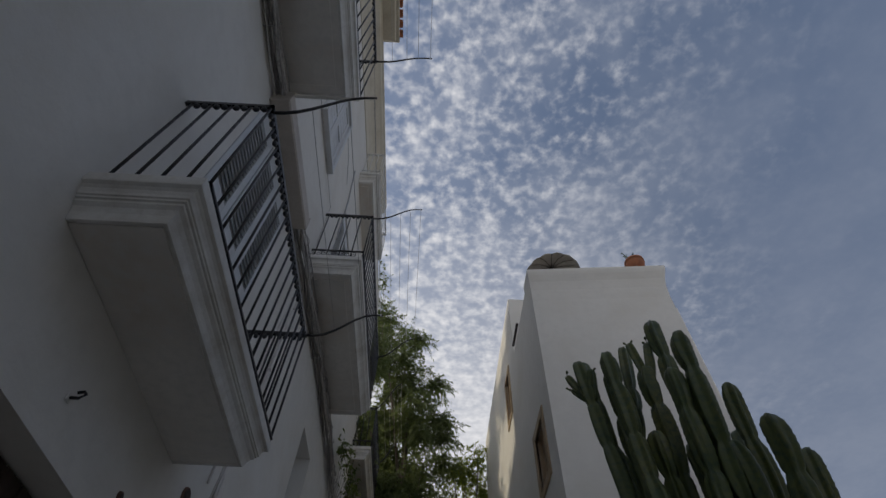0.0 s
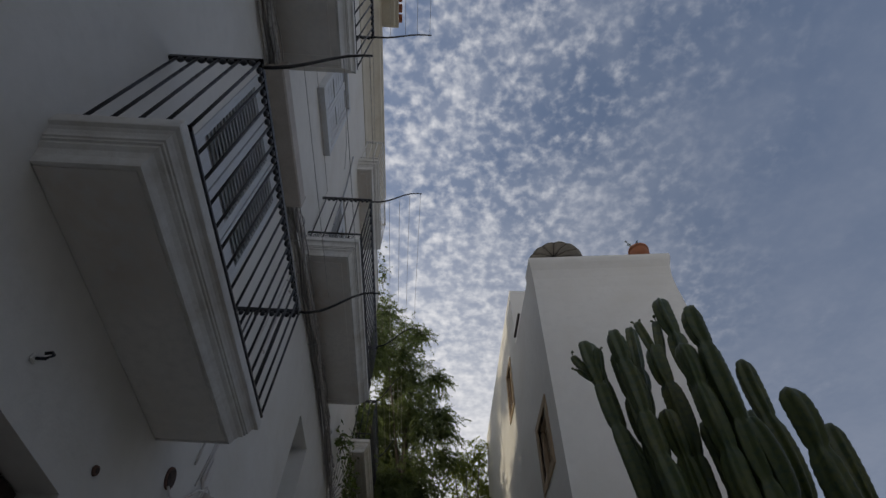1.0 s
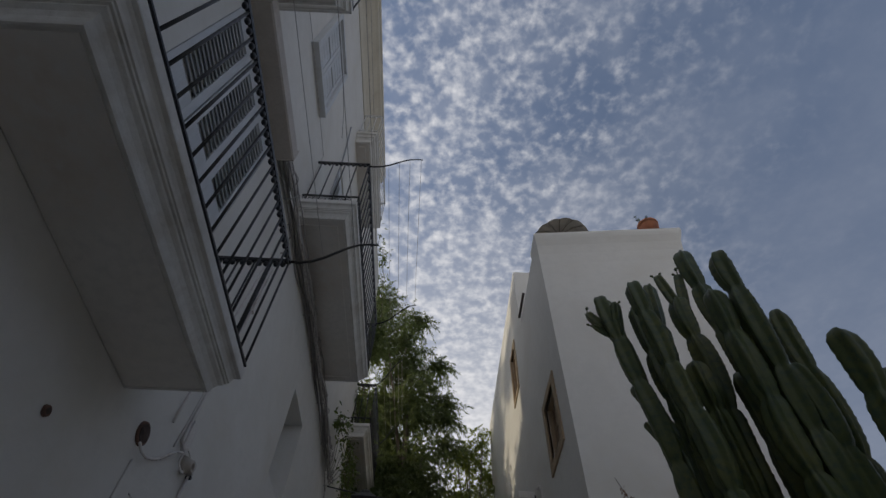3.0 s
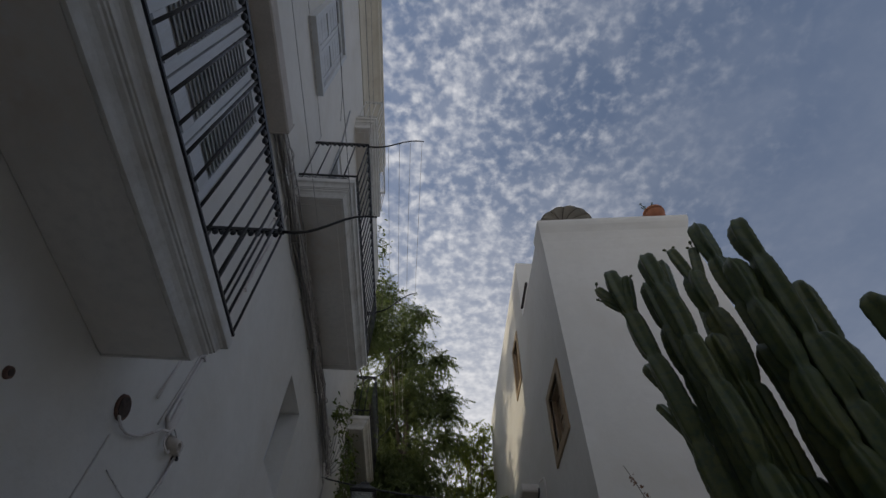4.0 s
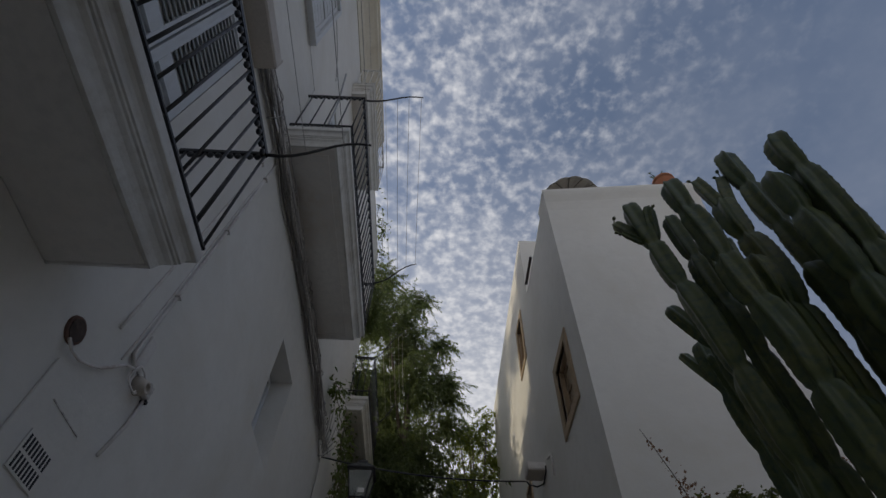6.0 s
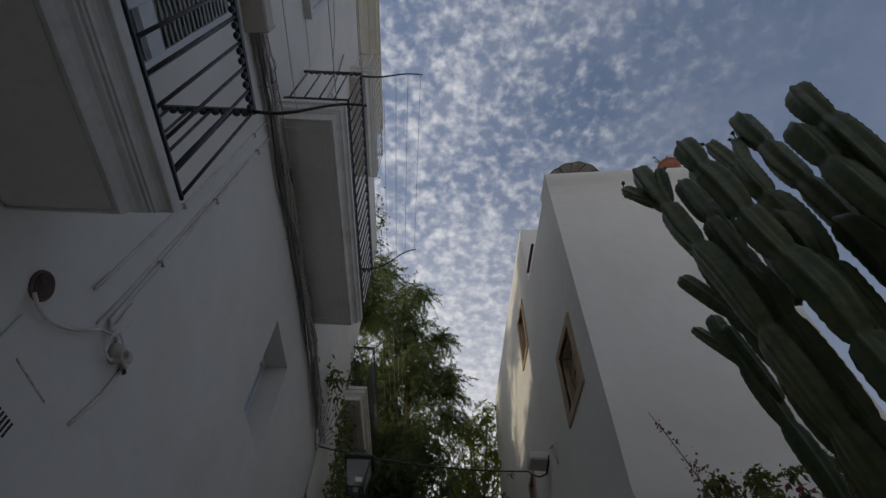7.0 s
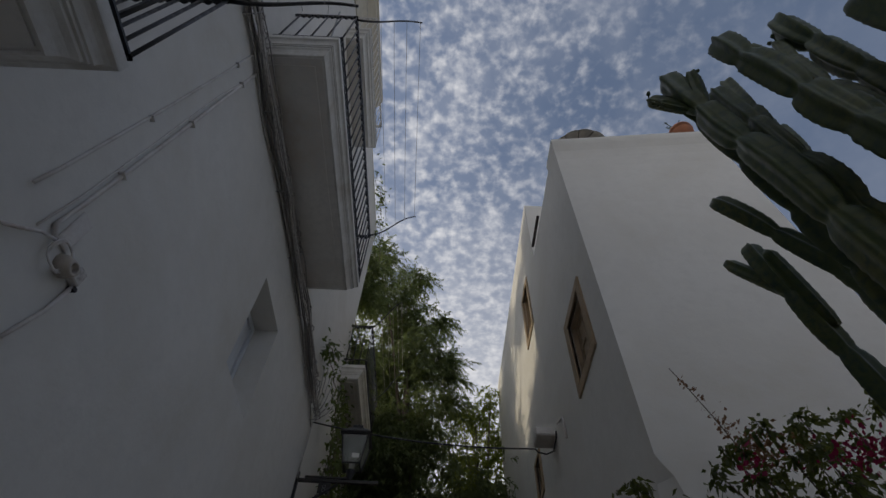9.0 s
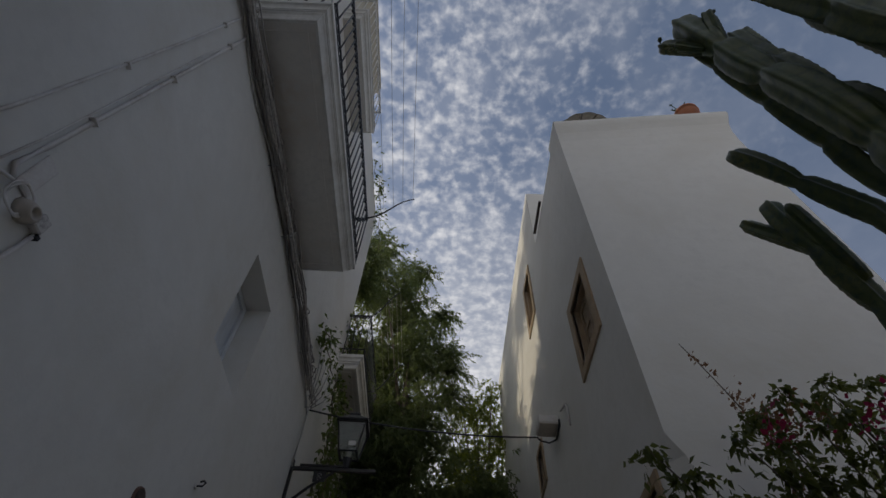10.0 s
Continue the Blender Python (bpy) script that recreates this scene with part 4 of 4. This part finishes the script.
def cable_bundle():
    b = thing("cable_bundle", "tangled bundle of old grey cables pinned along the wall", "cables", (W, 0.0, 6.32))
    rnd = random.Random(2)
    for k in range(22):
        ph, amp = rnd.uniform(0, 6), rnd.uniform(0.016, 0.05)
        dz, dx = rnd.uniform(-0.075, 0.065), rnd.uniform(0.015, 0.12)
        pts = []
        for i in range(220):
            y = -4.0 + 14.0 * i / 219
            if y > 9.95 - 0.03 * k:
                break
            base = 0.03 * math.sin(y * 1.1) + 0.012 * math.sin(y * 4.0)
            if y > 8.2:
                base -= (y - 8.2) ** 2 * 0.075
            if y > 3.1 and y < 4.8:
                base -= 0.02
            z = base + dz + amp * (0.6 * math.sin(y * (2.0 + 0.25 * k) + ph) + 0.5 * math.sin(y * (6.3 + 0.21 * k) + ph * 2)) + rnd.uniform(-0.005, 0.005)
            pts.append((dx + 0.012 * math.sin(y * 3 + ph), y, z))
        bm = bmesh.new()
        tube(bm, pts, rnd.choice((0.005, 0.006, 0.008, 0.011)), 5)
        part("cable", bm, CABLE, b, "", True)
    bm = bmesh.new()
    tube(bm, [(0.0, 0, -0.09), (0.09, 0, -0.085), (0.135, 0, 0.0), (0.09, 0, 0.08), (0.0, 0, 0.085)], 0.006, 4)
    clip = mesh_of("clip", bm, STEEL)
    for i in range(17):
        y = -3.0 + 0.8 * i
        part("clip", clip, STEEL, b).location = (0, y, 0.03 * math.sin(y * 1.1) - (0.075 * (y - 8.2) ** 2 if y > 8.2 else 0))
    # loops and loose ends where the run drops at the corner
    for k in range(26):
        y = rnd.uniform(4.8, 9.7)
        r = rnd.uniform(0.03, 0.07)
        zc = -(0.075 * (y - 8.2) ** 2 if y > 8.2 else 0) + 0.03 * math.sin(y * 1.1)
        bm = bmesh.new()
        tube(bm, [(0.09 + 0.03 * math.sin(a * 2), y + r * 1.5 * math.cos(a), zc + 0.05 + r * math.sin(a)) for a in (i * 0.5 for i in range(12))], 0.006, 4)
        part("cable_loop", bm, CABLE, b, "", True)
    for k in range(6):
        bm = bmesh.new()
        e = Vector((0.10 + 0.05 * k * 0.4, 9.5 + 0.14 * k, 0.42 - 0.03 * k))
        s = Vector((0.04, 9.75 + 0.04 * k, -0.22))
        tube(bm, [s, s.lerp(e, 0.5) + Vector((0.02, 0.0, -0.04)), e], 0.006, 4)
        part("cable", bm, CABLE, b, "", True)
    for k in range(3):
        bm = bmesh.new()
        tube(bm, [(0.03, 9.9, -0.2), (0.03, 9.88 + 0.02 * k, -0.6), (0.025, 9.9 - 0.03 * k, -1.05)], 0.005, 4)
        part("cable", bm, CABLE, b, "", True)


cable_bundle()


def pipe(label, pts, radius, clips, mat=CONDUIT):
    p = thing("conduit", label, "pipe", pts[0])
    bm = bmesh.new()
    o = Vector(pts[0])
    tube(bm, [Vector(q) - o for q in pts], radius, 8)
    part("tube", bm, mat, p, "", True)
    bm = boxes((0.0, radius * 2 + 0.012, -radius - 0.01, radius + 0.01, -0.007, 0.007))
    clip = mesh_of("clip", bm, mat)
    for c in clips:
        part("clip", clip, mat, p).location = Vector(c) - o - Vector((radius, 0, 0))


pipe("white-painted conduit down the wall", [(W + 0.010, 5.48, 6.27), (W + 0.010, 5.43, 5.5), (W + 0.010, 5.37, 4.59), (W + 0.010, 5.32, 3.89), (W + 0.010, 5.30, 3.70), (W + 0.03, 5.33, 3.64)], 0.012, [(W + 0.010, 5.45, 5.9), (W + 0.010, 5.40, 5.0), (W + 0.010, 5.34, 4.2)])
pipe("thin painted cable beside the conduit", [(W + 0.006, 5.50, 6.27), (W + 0.006, 5.395, 5.5), (W + 0.006, 5.335, 4.59), (W + 0.006, 5.285, 3.89), (W + 0.006, 5.25, 3.62)], 0.006, [])
pipe("thin painted conduit with a stained open end", [(W + 0.007, 5.33, 6.29), (W + 0.007, 5.27, 5.5), (W + 0.007, 5.21, 4.78), (W + 0.007, 5.12, 3.85), (W + 0.02, 5.09, 3.68)], 0.009, [(W + 0.007, 5.3, 5.9), (W + 0.007, 5.2, 4.6)])
pipe("white-painted conduit below the fitting", [(W + 0.016, 5.58, 3.62), (W + 0.016, 5.56, 3.45), (W + 0.007, 5.50, 3.24)], 0.010, [])
pipe("white cable from the clay pipe to the fitting", [(W + 0.03, 4.86, 3.385), (W + 0.028, 4.92, 3.37), (W + 0.022, 5.0, 3.385), (W + 0.02, 5.08, 3.425), (W + 0.02, 5.15, 3.475), (W + 0.022, 5.21, 3.535), (W + 0.03, 5.27, 3.60), (W + 0.04, 5.33, 3.63)], 0.008, [])


def clay_pipe(y, z, r, label):
    p = thing("drain_pipe", label, "pipe", (W, y, z))
    bm = bmesh.new()
    n = 16
    out = [[(x, rr * math.cos(a), rr * math.sin(a)) for a in (2 * math.pi * k / n for k in range(n))] for x, rr in ((-0.005, r + 0.012), (0.012, r + 0.008), (0.014, r), (0.008, r * 0.92), (0.002, r * 0.85))]
    rings(bm, out)
    part("rim", bm, CLAY, p, "", True)
    # a dark disc closes the pipe, its colour standing for the shaded hole
    part("bore", disc(0.013, r * 0.93), BORE, p)


def disc(x, r):
    bm = bmesh.new()
    rings(bm, [[(x + d, r * math.cos(a), r * math.sin(a)) for a in (2 * math.pi * k / 16 for k in range(16))] for d in (0.0, 0.003)])
    return bm


clay_pipe(4.885, 3.455, 0.056, "broken clay pipe end in the wall")
clay_pipe(4.18, 3.07, 0.015, "short clay pipe stub in the wall")
clay_pipe(7.25, 3.44, 0.06, "round dark pipe end low in the wall")


def wall_fitting():
    """Old lamp holder with a coil of white cable."""
    f = thing("lamp_holder", "old white lamp holder with a coiled cable", "wall lamp", (W, 5.46, 3.66))
    part("back_plate", boxes((0.0, 0.02, -0.15, -0.03, 0.02, 0.31)), CONDUIT, f, bevel=0.006)
    bm = bmesh.new()
    rings(bm, [[(x, 0.02 + r * math.cos(a), z + r * math.sin(a)) for a in (2 * math.pi * k / 12 for k in range(12))] for x, r, z in ((0.0, 0.075, -0.03), (0.04, 0.07, -0.035), (0.09, 0.052, -0.05), (0.10, 0.046, -0.053), (0.10, 0.034, -0.053), (0.07, 0.03, -0.05))])
    part("socket", bm, BEIGE, f, "yellowed plastic socket cup", True)
    bm = bmesh.new()
    tube(bm, [(0.05 + 0.01 * math.sin(3 * a), -0.07 + (0.085 + 0.012 * math.sin(a * 0.37)) * math.cos(a), -0.05 + 0.10 * math.sin(a)) for a in (0.36 * i for i in range(46))], 0.008, 6)
    part("coil", bm, CONDUIT, f, "coiled white cable", True)
    part("bracket", boxes((0.0, 0.06, 0.09, 0.17, -0.05, 0.06)), CABLE, f, bevel=0.008)
    f.scale = (0.7, 0.72, 0.72)
    part("screw", boxes((0.0, 0.05, 0.16, 0.19, -0.075, -0.05)), DARK, f)


wall_fitting()


def meter_door():
    d = thing("meter_door", "white-painted meter cupboard door with a vent grille", "cupboard door", (W, 5.15, 2.62))
    part("panel", boxes((0.0, 0.012, -0.24, 0.26, 0.0, 0.70)), LIME, d, bevel=0.004)
    part("vent_plate", boxes((0.013, 0.02, -0.12, 0.10, 0.28, 0.44)), LIME, d)
    # vent openings are dark strips on the plate, coloured as the shade inside
    slot = mesh_of("slot", boxes((0.0201, 0.0215, -0.006, 0.006, 0.0, 0.06)), DARK)
    for r in range(2):
        for i in range(8):
            part("slot", slot, DARK, d).location = (0.0, -0.10 + 0.024 * i, 0.29 + 0.075 * r)
    part("handle_slot", boxes((0.0125, 0.016, -0.12, 0.14, 0.575, 0.581)), CABLE, d)


meter_door()


def hook(y, z, label):
    h = thing("wall_hook", label, "hook", (W, y, z))
    bm = bmesh.new()
    tube(bm, [(0.0, 0, 0), (0.05, 0.0, 0.0), (0.06, 0.012, 0.03), (0.04, 0.02, 0.05), (0.02, 0.01, 0.035)], 0.007, 6)
    part("bent_rod", bm, IRON, h, "", True)
    part("plug", boxes((0.0, 0.012, -0.02, 0.02, -0.02, 0.015)), LIME, h, bevel=0.005)


hook(3.43, 3.09, "rusty bent iron hook in the wall")
hook(7.86, 3.87, "small iron hook in the wall")

# thin wires along the wall
for label, pts in (("thin black wire along the wall", [(W + 0.02, 2.5, 7.86), (W + 0.02, 4.0, 7.90), (W + 0.02, 5.32, 7.86), (W + 0.03, 5.33, 6.95)]),
                   ("thin black wire below the upper window", [(W + 0.02, 4.5, 9.5), (W + 0.02, 5.3, 9.3), (W + 0.02, 5.6, 9.05)]),
                   ("thin black wire under the cornice", [(-2.42, 1.0, 11.3), (-2.42, 4.5, 11.2), (-2.42, 7.0, 11.0)])):
    bm = bmesh.new()
    tube(bm, pts, 0.004, 4)
    tagged(new("wire", mesh_of("wire", bm, CABLE)), label, "wire")

bm = bmesh.new()
tube(bm, [(W + 0.03, 5.72, 9.75), (W + 0.03, 5.9, 9.0), (W + 0.03, 5.95, 8.0)], 0.012, 6)
tagged(new("aerial_rod", mesh_of("aerial_rod", bm, STEEL)), "thin metal rod fixed to the wall", "rod")

# ---- tiled eave ----


def tiled_eave():
    e = thing("tiled_eave", "terracotta tiled eave on a cream soffit", "eave", (W, 2.0, 12.27))
    part("soffit", boxes((0.0, 0.56, -4.0, 2.2, 0.0, 0.05)), CREAM, e, "stained cream soffit", bevel=0.01)
    part("fascia", boxes((0.0, 0.50, -3.98, 2.16, -0.10, -0.002)), CREAM, e, bevel=0.02)
    bm = bmesh.new()
    loops = []
    for x, r in ((-0.1, 0.085), (0.62, 0.075)):
        loops.append([(x, rr * math.cos(a), rr * math.sin(a)) for rr, seq in ((r, range(0, 7)), (r - 0.014, range(6, -1, -1))) for a in (math.pi * k / 6 for k in seq)])
    rings(bm, loops)
    tile = mesh_of("tile", bm, TERRACOTTA, True)
    for i in range(34):
        part("tile", tile, TERRACOTTA, e).location = (0, -3.9 + 0.18 * i, 0.055)


tiled_eave()

# ---- lantern, alley cable and flood lamp ----


def lantern():
    br = thing("lantern_bracket", "black scrolled iron bracket on the wall", "bracket", (W, 9.95, 5.28))
    part("wall_bar", boxes((0.0, 0.03, -0.025, 0.025, -0.5, 0.1)), IRON, br, bevel=0.004)
    part("arm", boxes((0.03, 0.98, -0.02, 0.02, -0.02, 0.02)), IRON, br, bevel=0.004)
    part("top_bar", boxes((0.1, 0.62, -0.012, 0.012, 0.035, 0.055)), IRON, br)
    bm = bmesh.new()
    tube(bm, [(0.02, 0, -0.45), (0.25, 0, -0.22), (0.5, 0, -0.03)], 0.016, 6)
    part("brace", bm, IRON, br)
    part("plate", boxes((0.28, 0.42, -0.006, 0.006, -0.15, -0.02)), IRON, br)
    bm = bmesh.new()
    for k in range(2):
        tube(bm, [(0.35 + 0.02 * math.cos(a), -0.008, -0.07 - 0.045 * k + 0.018 * math.sin(a)) for a in (0.7 * i for i in range(10))], 0.004, 4)
    part("scroll", bm, STEEL, br)
    lt = thing("lantern", "black street lantern with tapered frosted panes", "lantern", (-2.0, 9.95, 5.30))
    bm = bmesh.new()
    tube(bm, [(0, 0, 0), (0, 0, 0.06), (0, 0, 0.12)], 0.03, 8, 0.06)
    part("stem", bm, IRON, lt)
    lo, hi, z0, z1 = 0.105, 0.165, 0.17, 0.53
    for sx, sy in ((-1, -1), (-1, 1), (1, -1), (1, 1)):
        bm = bmesh.new()
        tube(bm, [(sx * lo, sy * lo, z0), (sx * hi, sy * hi, z1)], 0.011, 4)
        part("corner_bar", bm, IRON, lt)
    for z, r in ((z0, lo), (z1, hi)):
        bm = bmesh.new()
        for a, b in (((-r, -r), (r, -r)), ((r, -r), (r, r)), ((r, r), (-r, r)), ((-r, r), (-r, -r))):
            tube(bm, [(*a, z), (*b, z)], 0.013, 4)
        part("ring", bm, IRON, lt)
    for k in range(4):
        bm = bmesh.new()
        m = Matrix.Rotation(math.pi / 2 * k, 3, "Z")
        loop = [m @ Vector(p) for p in ((-lo + 0.01, -lo + 0.004, z0 + 0.01), (lo - 0.01, -lo + 0.004, z0 + 0.01), (hi - 0.01, -hi + 0.004, z1 - 0.01), (-hi + 0.01, -hi + 0.004, z1 - 0.01))]
        rings(bm, [loop, [p + m @ Vector((0, 0.004, 0)) for p in loop]])
        part("pane", bm, GLASS, lt, "dusty frosted pane").visible_shadow = False
    part("label", boxes((0.0, 0.085, -0.135, -0.130, 0.22, 0.28)), PAPER, lt, "small white paper label")
    bm = bmesh.new()
    rings(bm, [[(r * sx, r * sy, z) for sx, sy in ((-1, -1), (1, -1), (1, 1), (-1, 1))] for z, r in ((z1 + 0.01, 0.185), (z1 + 0.03, 0.19), (z1 + 0.12, 0.10), (z1 + 0.15, 0.07), (z1 + 0.19, 0.065), (z1 + 0.21, 0.03))])
    part("cap", bm, IRON, lt, "black sheet-metal cap")
    bm = bmesh.new()
    tube(bm, [(0, 0, z1 + 0.2), (0, 0, z1 + 0.25)], 0.02, 8, 0.008)
    part("finial", bm, IRON, lt)
    bm = bmesh.new()
    tube(bm, [(0, 0, 0.12), (0, 0, 0.25), (0, 0, 0.34)], 0.03, 8, 0.05)
    part("bulb", bm, PAPER, lt, "unlit pale bulb", True)


lantern()

bm = bmesh.new()
a, b = Vector((W + 0.02, 9.98, 6.10)), Vector((0.30, 10.2, 6.0))
tube(bm, [a.lerp(b, i / 16) - Vector((0, 0, 0.10 * 4 * (i / 16) * (1 - i / 16))) for i in range(17)], 0.011, 5)
tagged(new("alley_cable", mesh_of("alley_cable", bm, IRON)), "black cable strung across the alley", "cable")


def junction_box():
    j = thing("junction_box", "grey junction box with a bent cable on the wall", "box", (0.56, 9.95, 6.0))
    part("case", boxes((-0.26, 0.0, -0.05, 0.25, 0.02, 0.13)), CONDUIT, j, bevel=0.012)
    part("lid", boxes((-0.245, -0.012, -0.038, 0.238, 0.006, 0.019)), BEIGE, j, bevel=0.003)
    bm = bmesh.new()
    tube(bm, [(-0.25, 0.24, 0.0), (-0.2, 0.25, -0.05), (-0.1, 0.24, -0.08), (-0.02, 0.16, -0.08), (-0.012, -0.06, -0.02), (-0.012, -0.08, 0.05)], 0.012, 5)
    part("cable", bm, IRON, j, "", True)
    bm = bmesh.new()
    tube(bm, [(-0.015, -0.52, -0.35), (-0.015, -0.52, -0.12), (-0.02, -0.50, -0.05), (-0.02, -0.42, -0.02), (-0.02, -0.24, 0.05)], 0.014, 6)
    part("tube", bm, CONDUIT, j, "", True)


junction_box()

# ---- on the roof across the alley ----


def parasol():
    p = thing("parasol", "small faded parasol with scalloped rim on the roof", "parasol", (1.22, 7.92, 9.26))
    bm = bmesh.new()
    tube(bm, [(0, 0, 0), (0, 0, 0.95)], 0.018, 8)
    part("pole", bm, IRON, p)
    ribs = 14
    for k in range(ribs):
        a0, a1 = 2 * math.pi * k / ribs, 2 * math.pi * (k + 1) / ribs
        bm = bmesh.new()
        loops = []
        for r, z in ((0.02, 0.98), (0.16, 0.95), (0.30, 0.89), (0.45, 0.80), (0.54, 0.71)):
            edge = [(r * math.cos(a), r * math.sin(a), z + 0.035 * (r / 0.54) * math.sin(math.pi * f)) for f, a in ((f, a0 + (a1 - a0) * f) for f in (0.0, 0.25, 0.5, 0.75, 1.0))]
            loops.append(edge + [(x, y, h - 0.006) for x, y, h in edge[::-1]])
        rings(bm, loops)
        part("gore", bm, CANVAS, p, "", True)
        bm = bmesh.new()
        tube(bm, [(0.02 * math.cos(a0), 0.02 * math.sin(a0), 0.955), (0.30 * math.cos(a0), 0.30 * math.sin(a0), 0.868), (0.54 * math.cos(a0), 0.54 * math.sin(a0), 0.69)], 0.006, 4)
        part("rib", bm, WOOD, p)
    bm = bmesh.new()
    tube(bm, [(0, 0, 0.86), (0, 0, 0.94)], 0.05, 10, 0.03)
    part("hub", bm, WOOD, p)


parasol()


def flower_pot():
    p = thing("flower_pot", "terracotta pot with a small succulent on the parapet", "flower pot", (2.53, 7.18, 9.24))
    bm = bmesh.new()
    n = 18
    rings(bm, [[(r * math.cos(a), r * math.sin(a), z) for a in (2 * math.pi * k / n for k in range(n))] for r, z in ((0.10, 0.0), (0.15, 0.10), (0.17, 0.2), (0.165, 0.24), (0.18, 0.245), (0.18, 0.29), (0.15, 0.29), (0.14, 0.22))])
    part("pot", bm, TERRACOTTA, p, "", True)
    part("soil", (lambda q: (rings(q, [[(0.145 * math.cos(a), 0.145 * math.sin(a), z) for a in (2 * math.pi * k / 12 for k in range(12))] for z in (0.23, 0.25)]), q)[1])(bmesh.new()), BARK, p)
    rnd = random.Random(8)
    for k in range(7):
        bm = bmesh.new()
        a = rnd.uniform(0, 6.28)
        e = Vector((-0.1 + 0.1 * math.cos(a), -0.06 + 0.08 * math.sin(a), 0.36 + rnd.uniform(0, 0.16)))
        tube(bm, [(-0.06, -0.02, 0.24), Vector((-0.06, -0.02, 0.24)).lerp(e, 0.6) + Vector((0.01, 0, 0.02)), e], 0.006, 5)
        for j in range(4):
            w = Vector((rnd.uniform(-1, 1), rnd.uniform(-1, 1), rnd.uniform(-0.2, 0.8))).normalized() * 0.035
            tube(bm, [e, e + w * 0.5, e + w], 0.008, 4, 0.002)
        part("sprig", bm, CACTUS, p)


flower_pot()
